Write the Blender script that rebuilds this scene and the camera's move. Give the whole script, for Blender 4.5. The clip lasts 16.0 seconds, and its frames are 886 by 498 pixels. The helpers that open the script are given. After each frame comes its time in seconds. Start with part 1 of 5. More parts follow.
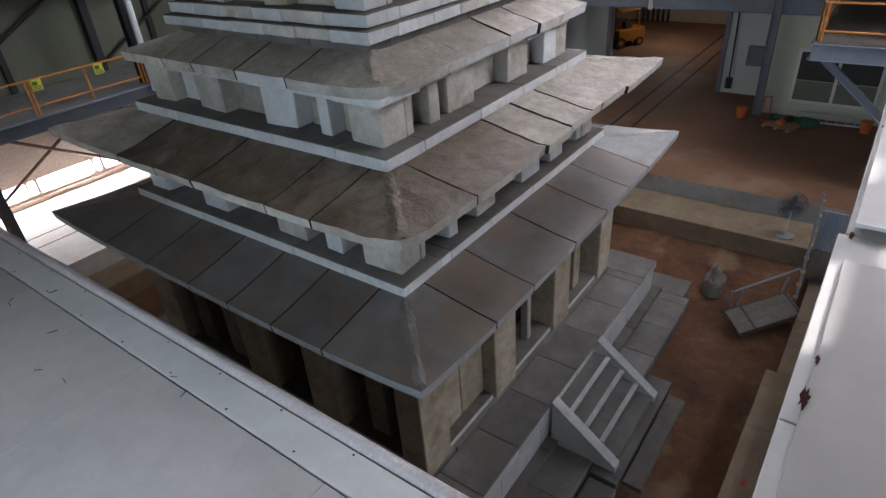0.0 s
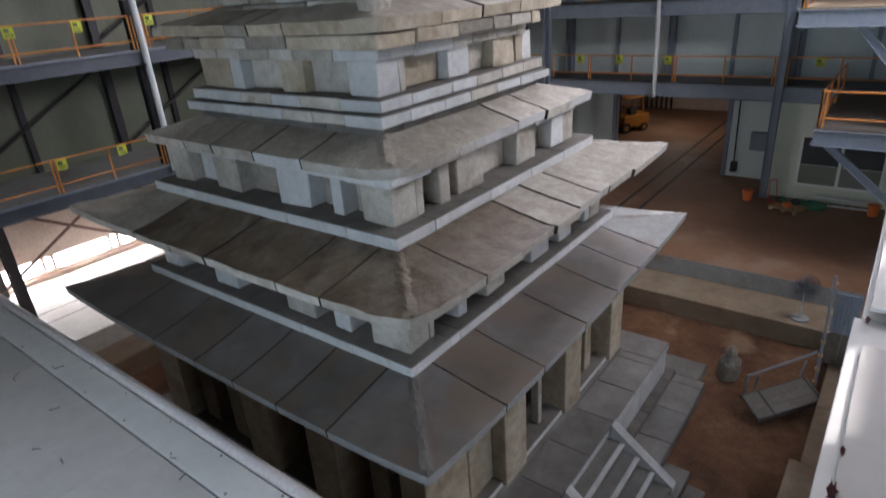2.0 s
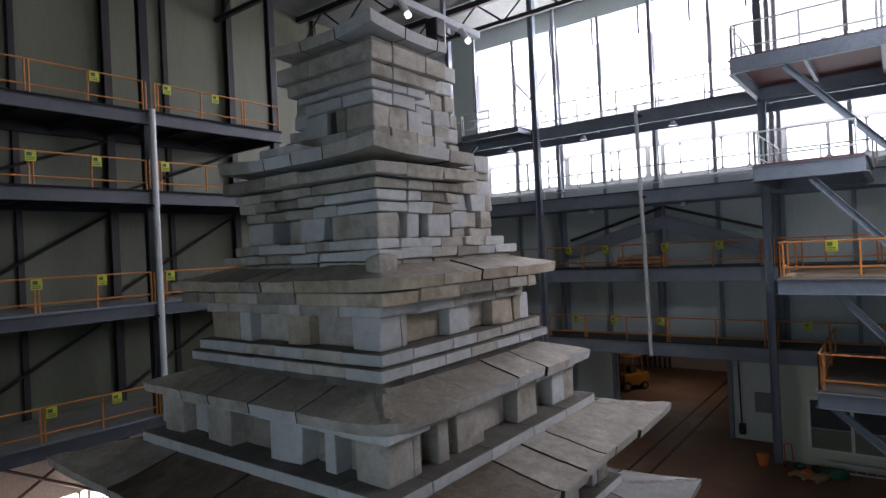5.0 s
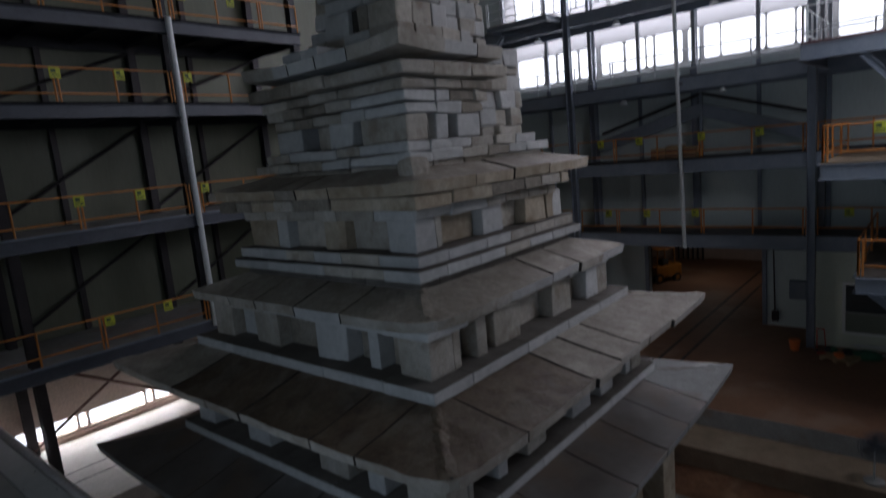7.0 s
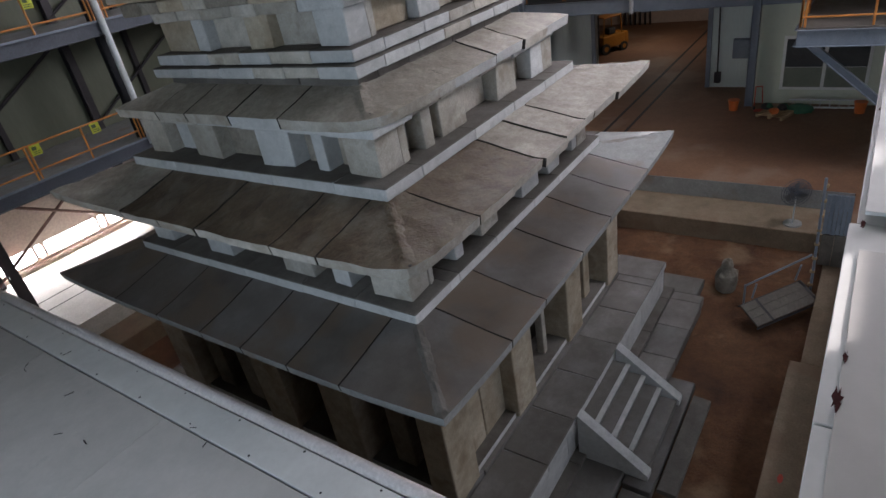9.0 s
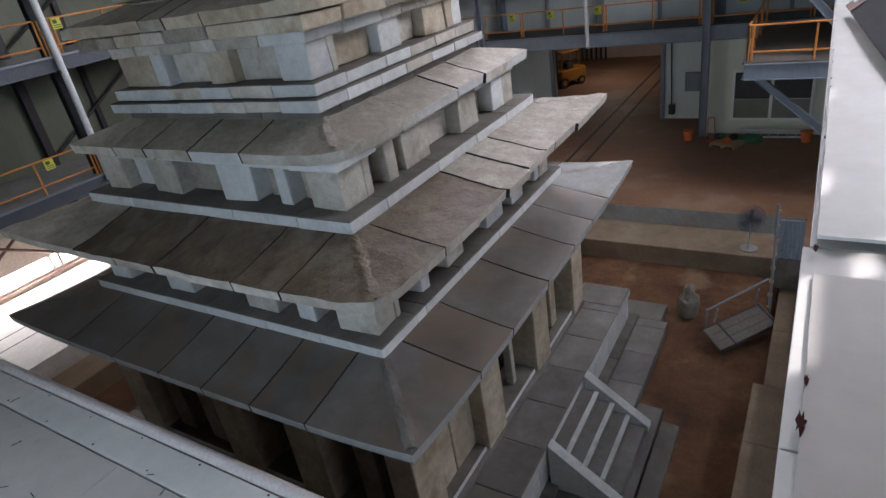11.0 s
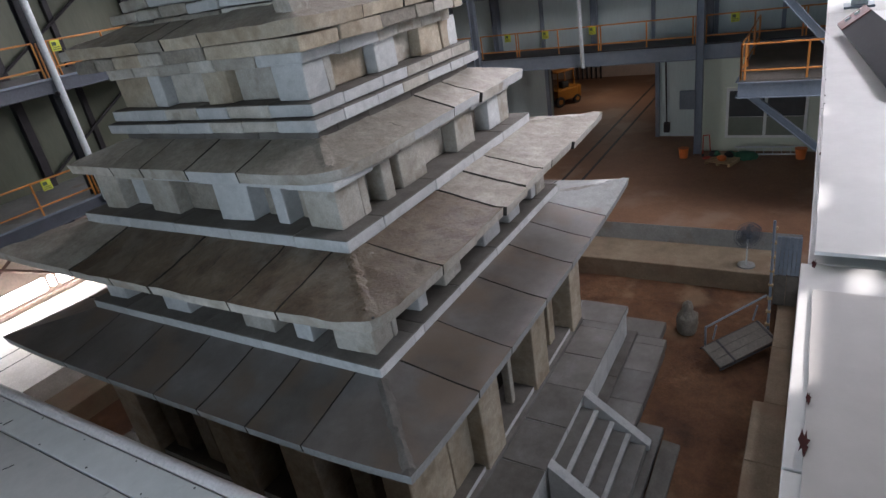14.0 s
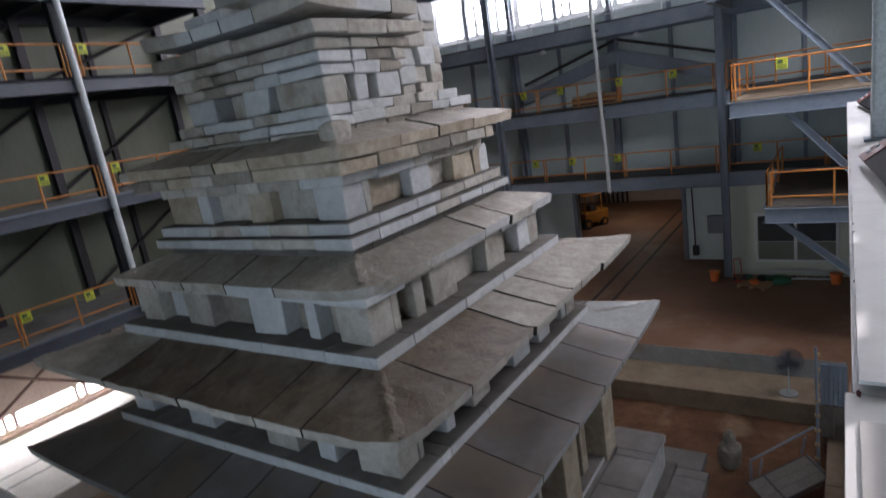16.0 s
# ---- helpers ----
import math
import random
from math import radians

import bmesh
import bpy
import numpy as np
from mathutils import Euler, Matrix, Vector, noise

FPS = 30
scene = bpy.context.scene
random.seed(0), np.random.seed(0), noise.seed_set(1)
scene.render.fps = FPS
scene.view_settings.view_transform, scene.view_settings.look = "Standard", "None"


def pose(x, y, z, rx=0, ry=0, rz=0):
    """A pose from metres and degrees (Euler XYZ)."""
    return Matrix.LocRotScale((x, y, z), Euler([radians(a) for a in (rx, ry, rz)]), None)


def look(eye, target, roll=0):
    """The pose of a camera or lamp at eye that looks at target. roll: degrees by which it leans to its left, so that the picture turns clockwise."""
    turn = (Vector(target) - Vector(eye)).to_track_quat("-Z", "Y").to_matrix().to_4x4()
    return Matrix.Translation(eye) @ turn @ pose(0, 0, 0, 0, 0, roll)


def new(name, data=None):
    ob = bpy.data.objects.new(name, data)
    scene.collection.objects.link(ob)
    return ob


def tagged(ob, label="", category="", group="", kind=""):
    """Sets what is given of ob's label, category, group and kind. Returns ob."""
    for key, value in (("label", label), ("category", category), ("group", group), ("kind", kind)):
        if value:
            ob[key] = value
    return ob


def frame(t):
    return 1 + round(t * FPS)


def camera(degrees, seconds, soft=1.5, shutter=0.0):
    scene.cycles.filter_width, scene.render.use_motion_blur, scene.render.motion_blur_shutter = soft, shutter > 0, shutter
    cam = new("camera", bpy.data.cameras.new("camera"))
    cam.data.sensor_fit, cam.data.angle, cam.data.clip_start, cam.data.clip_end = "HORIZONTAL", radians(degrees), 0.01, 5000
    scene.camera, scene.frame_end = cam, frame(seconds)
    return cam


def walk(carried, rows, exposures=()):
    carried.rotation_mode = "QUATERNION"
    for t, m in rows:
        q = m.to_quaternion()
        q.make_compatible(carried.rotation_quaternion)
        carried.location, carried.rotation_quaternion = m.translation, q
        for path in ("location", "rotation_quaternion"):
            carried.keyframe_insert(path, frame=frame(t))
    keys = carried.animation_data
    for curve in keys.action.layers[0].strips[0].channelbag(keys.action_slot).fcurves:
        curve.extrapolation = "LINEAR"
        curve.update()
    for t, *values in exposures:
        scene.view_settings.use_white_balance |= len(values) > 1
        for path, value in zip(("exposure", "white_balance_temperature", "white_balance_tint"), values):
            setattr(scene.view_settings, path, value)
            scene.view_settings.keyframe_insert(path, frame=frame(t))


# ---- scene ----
FOV = 73.00
PATH = [
    (0.0, pose(-9.551, -9.220, 10.873, 58.52, 3.94, -54.06)),
    (0.5, pose(-9.552, -9.220, 10.875, 59.25, 3.80, -54.13)),
    (1.0, pose(-9.552, -9.220, 10.875, 61.22, 2.56, -53.72)),
    (1.5, pose(-9.551, -9.220, 10.875, 61.43, 2.55, -53.81)),
    (2.0, pose(-9.550, -9.218, 10.880, 66.09, 3.88, -53.02)),
    (2.5, pose(-9.549, -9.226, 10.881, 71.94, 4.13, -53.26)),
    (3.0, pose(-9.554, -9.243, 10.882, 79.73, 3.51, -53.10)),
    (3.5, pose(-9.535, -9.242, 10.878, 84.65, 3.45, -52.70)),
    (4.0, pose(-9.528, -9.243, 10.883, 90.48, 2.30, -53.27)),
    (6.5, pose(-9.610, -9.193, 10.904, 86.67, 4.56, -49.94)),
    (7.0, pose(-9.611, -9.187, 10.907, 80.79, 5.31, -50.15)),
    (7.5, pose(-9.577, -9.204, 10.925, 72.56, 6.50, -50.21)),
    (8.0, pose(-9.567, -9.204, 10.920, 64.83, 7.00, -51.72)),
    (8.5, pose(-9.525, -9.194, 10.902, 58.12, 7.11, -54.57)),
    (9.0, pose(-9.511, -9.199, 10.893, 60.26, 9.19, -56.42)),
    (11.5, pose(-9.473, -9.194, 10.873, 63.19, 8.58, -60.07)),
    (12.0, pose(-9.473, -9.192, 10.874, 63.64, 8.78, -60.16)),
    (12.5, pose(-9.475, -9.196, 10.874, 63.89, 8.70, -60.13)),
    (13.0, pose(-9.472, -9.195, 10.872, 64.02, 8.53, -60.11)),
    (13.5, pose(-9.462, -9.193, 10.866, 64.16, 8.53, -60.16)),
    (14.0, pose(-9.460, -9.192, 10.866, 64.45, 8.94, -60.16)),
    (14.5, pose(-9.470, -9.199, 10.879, 69.85, 9.90, -57.86)),
    (15.0, pose(-9.488, -9.202, 10.888, 76.47, 10.43, -57.23)),
    (15.5, pose(-9.520, -9.209, 10.911, 79.67, 10.66, -57.12)),
    (16.0, pose(-9.543, -9.205, 10.907, 76.14, 8.74, -57.21)),
]
LIGHT_E, LIGHT_W, LIGHT_S, LIGHT_N, LIGHT_B, LIGHT_L = 20000, 760, 3000, 1500, 70, 310
EXPOSURES = [(t, e, k, 17) for t, e, k in ((0.0, 0.12, 6300), (2.0, 0.17, 6250), (2.5, 0.34, 5950), (3.2, 0.34, 5950), (3.6, 0.12, 6100), (4.0, -0.3, 6200), (4.5, -0.62, 6200), (6.0, -1.55, 6100),
                                           (7.0, -1.88, 6000), (8.0, -1.17, 6150), (8.6, -0.56, 6350), (9.0, -0.15, 6300), (11.0, 0.11, 6250), (14.0, 0.11, 6250), (15.0, 0.33, 5950), (15.5, 0.11, 6000), (16.0, -0.34, 6150))]
cam = camera(FOV, 16.0, soft=1.45, shutter=0.5)
walk(cam, PATH, EXPOSURES)

# ---------------------------------------------------------------- light
world = bpy.data.worlds.new("sky")
scene.world = world
world.use_nodes = True
wn = world.node_tree
sky = wn.nodes.new("ShaderNodeTexSky")
sky.sky_type = "NISHITA"
sky.sun_disc = False
sky.sun_elevation = radians(42)
sky.sun_rotation = radians(135)
wn.links.new(sky.outputs[0], wn.nodes["Background"].inputs[0])
wn.nodes["Background"].inputs[1].default_value = 0.12

sun = new("sun", bpy.data.lights.new("sun", "SUN"))
sun.data.energy = 5.0
sun.data.angle = radians(0.5)
sun.data.color = (1.0, 0.95, 0.88)
sun.matrix_world = look((1.0, -1.0, 1.273), (0.0, 0.0, 0.0))


def window_light(name, place, target, wide, high, watts, colour=(1.0, 0.955, 0.98)):
    ob = new(name, bpy.data.lights.new(name, "AREA"))
    ob.data.shape = "RECTANGLE"
    ob.data.size, ob.data.size_y = wide, high
    ob.data.energy, ob.data.color = watts, colour
    ob.matrix_world = look(place, target)
    return ob


# daylight in the seen east and low north windows; west and south ones added
window_light("east_window_light", (21.75, -0.2, 18.0), (0, -0.2, 16.0), 22.0, 9.4, LIGHT_E)
window_light("west_fill_light", (-13.9, -3.6, 9.8), (0, -1.0, 9.4), 10.8, 4.4, LIGHT_W, (0.71, 0.88, 1.0))
window_light("south_fill_light", (6.4, -12.9, 14.8), (3.0, 0.0, 9.0), 12.0, 6.0, LIGHT_S, (0.98, 0.98, 1.0))
window_light("south_low_fill_light", (-0.8, -12.9, 4.6), (-0.5, -5.0, 0.6), 12.0, 2.6, LIGHT_L, (0.86, 0.94, 1.0))
window_light("low_window_light", (-2.2, 16.75, 2.0), (-2.2, 12.0, 1.0), 9.0, 0.8, LIGHT_N, (1.0, 0.97, 0.92))


# ---------------------------------------------------------------- materials
def material(name, colours, rough=0.8, metal=0.0, scale=3.0, fine=40.0, bump=0.15, tint=0.0, grit=0.12, mottle=0.08, spots=None, spec=0.5, stretch=(1, 1, 1)):
    """A surface of two or three colours mixed by coarse noise, with fine grain, relief and a tint that varies from piece to piece."""
    m = bpy.data.materials.new(name)
    m.use_nodes = True
    n, l = m.node_tree.nodes, m.node_tree.links
    b = n["Principled BSDF"]
    b.inputs["Metallic"].default_value = metal
    b.inputs["Specular IOR Level"].default_value = spec
    co = n.new("ShaderNodeTexCoord")
    mp = n.new("ShaderNodeMapping")
    mp.inputs["Scale"].default_value = stretch
    oi = n.new("ShaderNodeObjectInfo")
    shift = n.new("ShaderNodeVectorMath")
    shift.operation = "MULTIPLY_ADD"
    l.new(oi.outputs["Random"], shift.inputs[0])
    shift.inputs[1].default_value = (37.0, 17.0, 53.0)
    geo = n.new("ShaderNodeNewGeometry")
    l.new(geo.outputs["Position"], shift.inputs[2])
    l.new(shift.outputs[0], mp.inputs["Vector"])
    big = n.new("ShaderNodeTexNoise")
    big.inputs["Scale"].default_value = scale
    big.inputs["Detail"].default_value = 6
    big.inputs["Roughness"].default_value = 0.65
    small = n.new("ShaderNodeTexNoise")
    small.inputs["Scale"].default_value = fine
    small.inputs["Detail"].default_value = 4
    for t in (big, small):
        l.new(mp.outputs[0], t.inputs["Vector"])
    ramp = n.new("ShaderNodeValToRGB")
    e = ramp.color_ramp.elements
    spots_at = [0.3, 0.7] if len(colours) == 2 else [0.28, 0.5, 0.72]
    while len(e) < len(colours):
        e.new(0.5)
    for k, c in enumerate(colours):
        e[k].position, e[k].color = spots_at[k], (*c, 1)
    l.new(big.outputs["Fac"], ramp.inputs["Fac"])
    grain = n.new("ShaderNodeMapRange")
    grain.inputs["From Min"].default_value, grain.inputs["From Max"].default_value = 0.3, 0.7
    grain.inputs["To Min"].default_value, grain.inputs["To Max"].default_value = 1 - grit, 1 + grit
    l.new(small.outputs["Fac"], grain.inputs["Value"])
    vary = n.new("ShaderNodeMapRange")
    vary.inputs["To Min"].default_value, vary.inputs["To Max"].default_value = 1 - tint, 1 + tint
    l.new(oi.outputs["Random"], vary.inputs["Value"])
    mid = n.new("ShaderNodeTexNoise")
    mid.inputs["Scale"].default_value = scale * 5
    mid.inputs["Detail"].default_value = 8
    mid.inputs["Roughness"].default_value = 0.7
    l.new(mp.outputs[0], mid.inputs["Vector"])
    blotch = n.new("ShaderNodeMapRange")
    blotch.inputs["From Min"].default_value, blotch.inputs["From Max"].default_value = 0.3, 0.7
    blotch.inputs["To Min"].default_value, blotch.inputs["To Max"].default_value = 1 - mottle, 1 + mottle
    l.new(mid.outputs["Fac"], blotch.inputs["Value"])
    both = n.new("ShaderNodeMath")
    both.operation = "MULTIPLY"
    l.new(grain.outputs[0], both.inputs[0])
    l.new(blotch.outputs[0], both.inputs[1])
    mul = n.new("ShaderNodeMath")
    mul.operation = "MULTIPLY"
    l.new(both.outputs[0], mul.inputs[0])
    l.new(vary.outputs[0], mul.inputs[1])
    hsv = n.new("ShaderNodeHueSaturation")
    l.new(ramp.outputs[0], hsv.inputs["Color"])
    l.new(mul.outputs[0], hsv.inputs["Value"])
    out = hsv.outputs[0]
    if spots:
        sp = n.new("ShaderNodeTexNoise")
        sp.inputs["Scale"].default_value = spots[1]
        sp.inputs["Detail"].default_value = 5
        l.new(mp.outputs[0], sp.inputs["Vector"])
        sr = n.new("ShaderNodeMapRange")
        sr.inputs["From Min"].default_value, sr.inputs["From Max"].default_value = spots[2], spots[2] + 0.1
        sr.inputs["To Max"].default_value = spots[3]
        l.new(sp.outputs["Fac"], sr.inputs["Value"])
        mix = n.new("ShaderNodeMix")
        mix.data_type = "RGBA"
        l.new(sr.outputs[0], mix.inputs["Factor"])
        l.new(out, mix.inputs[6])
        mix.inputs[7].default_value = (*spots[0], 1)
        out = mix.outputs[2]
    l.new(out, b.inputs["Base Color"])
    rr = n.new("ShaderNodeMapRange")
    rr.inputs["To Min"].default_value, rr.inputs["To Max"].default_value = rough - 0.1, min(1, rough + 0.1)
    l.new(big.outputs["Fac"], rr.inputs["Value"])
    l.new(rr.outputs[0], b.inputs["Roughness"])
    bm1 = n.new("ShaderNodeBump")
    bm1.inputs["Strength"].default_value = bump
    bm1.inputs["Distance"].default_value = 0.025
    add = n.new("ShaderNodeMath")
    add.operation = "MULTIPLY_ADD"
    l.new(mid.outputs["Fac"], add.inputs[0])
    add.inputs[1].default_value = 2.0
    l.new(small.outputs["Fac"], add.inputs[2])
    l.new(add.outputs[0], bm1.inputs["Height"])
    l.new(bm1.outputs[0], b.inputs["Normal"])
    return m


def glow(name, colour, strength):
    m = bpy.data.materials.new(name)
    m.use_nodes = True
    n, l = m.node_tree.nodes, m.node_tree.links
    n.remove(n["Principled BSDF"])
    e = n.new("ShaderNodeEmission")
    e.inputs[0].default_value, e.inputs[1].default_value = (*colour, 1), strength
    l.new(e.outputs[0], n["Material Output"].inputs[0])
    return m


OLD = material("old_granite", [(0.16, 0.135, 0.105), (0.265, 0.235, 0.195), (0.37, 0.34, 0.295)], 0.85, scale=1.4, fine=26, bump=0.6, tint=0.16, mottle=0.2, spots=((0.11, 0.095, 0.08), 2.8, 0.56, 0.5))
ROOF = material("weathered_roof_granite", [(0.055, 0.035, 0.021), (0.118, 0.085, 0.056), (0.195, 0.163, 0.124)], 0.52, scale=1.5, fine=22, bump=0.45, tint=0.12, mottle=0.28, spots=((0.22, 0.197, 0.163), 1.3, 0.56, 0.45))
SMOOTH = material("dressed_roof_granite", [(0.082, 0.068, 0.058), (0.12, 0.106, 0.096), (0.155, 0.147, 0.142)], 0.40, scale=0.8, fine=60, bump=0.15, tint=0.06, grit=0.06, mottle=0.12, spots=((0.135, 0.098, 0.07), 0.7, 0.48, 0.7))
PALE = material("new_pale_granite", [(0.395, 0.40, 0.398), (0.485, 0.49, 0.486), (0.56, 0.563, 0.558)], 0.75, scale=1.6, fine=85, bump=0.28, tint=0.11, grit=0.17, mottle=0.10, spots=((0.33, 0.34, 0.345), 3.5, 0.58, 0.45))
BEIGE = material("beige_granite", [(0.29, 0.258, 0.21), (0.42, 0.39, 0.34), (0.53, 0.51, 0.47)], 0.82, scale=1.3, fine=45, bump=0.45, tint=0.16, grit=0.12, mottle=0.16, spots=((0.22, 0.175, 0.125), 2.2, 0.57, 0.5))
WARM = material("warm_beige_granite", [(0.27, 0.215, 0.15), (0.38, 0.32, 0.24), (0.48, 0.43, 0.35)], 0.82, scale=1.3, fine=45, bump=0.45, tint=0.12, grit=0.12, mottle=0.18, spots=((0.2, 0.145, 0.09), 2.0, 0.57, 0.5))
MATTBLACK = material("matt_black_steel", [(0.018, 0.019, 0.023), (0.03, 0.031, 0.036)], 0.75, scale=2, fine=30, bump=0.03, spec=0.08)
PLANK = material("grey_scaffold_plank", [(0.11, 0.095, 0.08), (0.17, 0.15, 0.13)], 0.8, scale=2, fine=30, bump=0.3, mottle=0.15)
PAVE = material("grey_platform_granite", [(0.095, 0.084, 0.074), (0.14, 0.129, 0.118), (0.2, 0.193, 0.186)], 0.6, scale=1.2, fine=60, bump=0.2, tint=0.18, grit=0.08, mottle=0.12, spots=((0.13, 0.12, 0.105), 1.1, 0.54, 0.5))
KERB = material("grey_cast_concrete", [(0.25, 0.255, 0.25), (0.33, 0.335, 0.33)], 0.8, scale=0.9, fine=25, bump=0.2, mottle=0.12, spots=((0.22, 0.16, 0.11), 0.8, 0.58, 0.5))
# near black: shade of the inside and dirt of the joints in one colour
INNER = material("shaded_inner_masonry", [(0.03, 0.027, 0.023), (0.055, 0.048, 0.041)], 0.95, scale=2, fine=20, bump=0.4)
# south slopes paler, west browner: how light falls is put into the colours
LIGHTROOF = material("paler_lit_roof_granite", [(0.22, 0.19, 0.155), (0.34, 0.305, 0.26), (0.45, 0.42, 0.375)], 0.65, scale=1.4, fine=22, bump=0.4, tint=0.1, mottle=0.2)
MIDROOF = material("brownish_dim_roof_granite", [(0.2, 0.172, 0.138), (0.3, 0.267, 0.225), (0.4, 0.368, 0.32)], 0.62, scale=1.4, fine=22, bump=0.45, tint=0.1, mottle=0.24, spots=((0.30, 0.275, 0.235), 1.1, 0.57, 0.45))
# dark granite for ledge tops and recesses: dust and eave shade in one colour
LEDGE = material("dusty_shaded_granite", [(0.08, 0.07, 0.06), (0.125, 0.112, 0.10), (0.17, 0.157, 0.142)], 0.85, scale=1.5, fine=40, bump=0.25, tint=0.12)
# olive paint, darkened further to carry the dimness of the north side
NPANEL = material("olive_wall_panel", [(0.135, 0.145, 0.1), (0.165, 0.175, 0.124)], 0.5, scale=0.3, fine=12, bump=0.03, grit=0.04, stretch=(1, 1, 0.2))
SOIL = material("reddish_soil", [(0.052, 0.021, 0.009), (0.11, 0.047, 0.02), (0.165, 0.083, 0.04)], 0.95, scale=0.7, fine=18, bump=0.8, mottle=0.25, spots=((0.30, 0.20, 0.12), 0.6, 0.57, 0.55))
CONCRETE = material("dusty_concrete", [(0.165, 0.118, 0.078), (0.235, 0.178, 0.12), (0.29, 0.232, 0.164)], 0.85, scale=0.8, fine=25, bump=0.3, mottle=0.1, spots=((0.20, 0.12, 0.075), 0.7, 0.55, 0.6))
FLOOR = material("dusty_brown_floor", [(0.165, 0.082, 0.047), (0.225, 0.12, 0.07), (0.285, 0.165, 0.102)], 0.6, scale=0.35, fine=15, bump=0.1, spots=((0.31, 0.22, 0.16), 0.4, 0.56, 0.6))
PALEFLOOR = material("pale_floor_sheet", [(0.50, 0.48, 0.44), (0.62, 0.60, 0.56)], 0.7, scale=0.8, fine=20, bump=0.08)
PANEL = material("pale_green_wall_panel", [(0.60, 0.685, 0.68), (0.65, 0.735, 0.73)], 0.5, scale=0.3, fine=12, bump=0.015, grit=0.03, mottle=0.03, stretch=(1, 1, 0.2))
TANPANEL = material("tan_wall_panel", [(0.50, 0.405, 0.345), (0.58, 0.475, 0.41)], 0.6, scale=0.4, fine=12, bump=0.03)
STEEL = material("blue_grey_painted_steel", [(0.19, 0.225, 0.28), (0.25, 0.29, 0.345)], 0.45, 0.1, scale=1.5, fine=30, bump=0.04)
# pale hoist rail; for posts before the windows, glare put into the colour
PALESTEEL = material("pale_grey_and_glare_steel", [(0.36, 0.385, 0.42), (0.43, 0.455, 0.49)], 0.45, 0.0, scale=1.5, fine=30, bump=0.04)
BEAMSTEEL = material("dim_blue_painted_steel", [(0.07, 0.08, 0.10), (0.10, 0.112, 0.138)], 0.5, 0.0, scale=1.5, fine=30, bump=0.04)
MAROON = material("torn_maroon_lining", [(0.035, 0.007, 0.007), (0.07, 0.014, 0.013)], 0.85, scale=6, fine=40, bump=0.1, spec=0.1)
REDBROWN = material("red_brown_painted_steel", [(0.10, 0.05, 0.042), (0.15, 0.078, 0.062)], 0.55, scale=1.5, fine=30, bump=0.04)
# north gallery steel: shade under the decks put into the colour
NSTEEL = material("shaded_navy_steel", [(0.02, 0.021, 0.025), (0.034, 0.035, 0.042)], 0.5, 0.2, scale=1.5, fine=30, bump=0.04)
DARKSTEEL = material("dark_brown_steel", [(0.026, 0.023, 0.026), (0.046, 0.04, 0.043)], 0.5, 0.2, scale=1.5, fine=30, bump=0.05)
ORANGE = material("orange_painted_rail", [(0.52, 0.19, 0.04), (0.62, 0.26, 0.06)], 0.45, scale=2, fine=30, bump=0.05)
YELLOW = material("fluorescent_yellow_sign", [(0.50, 0.55, 0.03), (0.58, 0.62, 0.06)], 0.5, scale=4, fine=30, bump=0.0)
DARKINK = material("dark_sign_ink", [(0.06, 0.10, 0.04), (0.09, 0.13, 0.05)], 0.6, scale=4)
WHITEPIPE = material("white_painted_pipe", [(0.62, 0.66, 0.68), (0.70, 0.74, 0.75)], 0.4, scale=1, fine=20, bump=0.03)
BOARD = material("grey_white_board", [(0.395, 0.377, 0.36), (0.45, 0.43, 0.413)], 0.55, scale=0.5, fine=14, bump=0.02, tint=0.04, grit=0.015, spots=((0.32, 0.32, 0.31), 3.0, 0.66, 0.5))
WHITEBOARD = material("white_edge_board", [(0.52, 0.515, 0.505), (0.59, 0.585, 0.572)], 0.5, scale=0.6, fine=14, bump=0.02, tint=0.03, grit=0.015, spots=((0.40, 0.38, 0.35), 4.0, 0.68, 0.5))
TUBE = material("grey_pink_edge_tube", [(0.48, 0.44, 0.43), (0.58, 0.54, 0.53)], 0.5, scale=1.5, fine=20, bump=0.05)
RUST = material("red_oxide_steel", [(0.13, 0.035, 0.03), (0.19, 0.055, 0.045)], 0.6, scale=3, fine=30, bump=0.05)
BLACK = material("black_rubber", [(0.02, 0.02, 0.02), (0.035, 0.035, 0.035)], 0.7, scale=3)
FORK = material("yellow_forklift_paint", [(0.34, 0.13, 0.015), (0.44, 0.19, 0.03)], 0.45, scale=2, fine=20, bump=0.03)
OFFICE = material("cream_office_wall", [(0.60, 0.65, 0.54), (0.66, 0.71, 0.60)], 0.6, scale=0.4, fine=10, bump=0.012, grit=0.02, mottle=0.03)
BLIND = material("grey_green_window_sheet", [(0.17, 0.19, 0.155), (0.21, 0.23, 0.19)], 0.35, scale=0.6, fine=12, bump=0.01, grit=0.02)
FRAMEWHITE = material("white_window_frame", [(0.74, 0.76, 0.74), (0.80, 0.82, 0.80)], 0.4, scale=1, fine=20, bump=0.01, grit=0.02)
WOOD = material("pallet_wood", [(0.36, 0.25, 0.14), (0.48, 0.35, 0.2)], 0.8, scale=3, fine=30, bump=0.2)
GREEN = material("green_plastic_net", [(0.03, 0.12, 0.07), (0.05, 0.18, 0.10)], 0.7, scale=5, fine=40, bump=0.3)
CONE = material("orange_plastic", [(0.62, 0.14, 0.03), (0.72, 0.20, 0.05)], 0.5, scale=4)
GLASS = material("dark_window_glass", [(0.04, 0.05, 0.055), (0.06, 0.07, 0.075)], 0.12, scale=1, bump=0.0)
REDMARK = material("red_paint_mark", [(0.5, 0.05, 0.03), (0.62, 0.09, 0.05)], 0.6, scale=4)
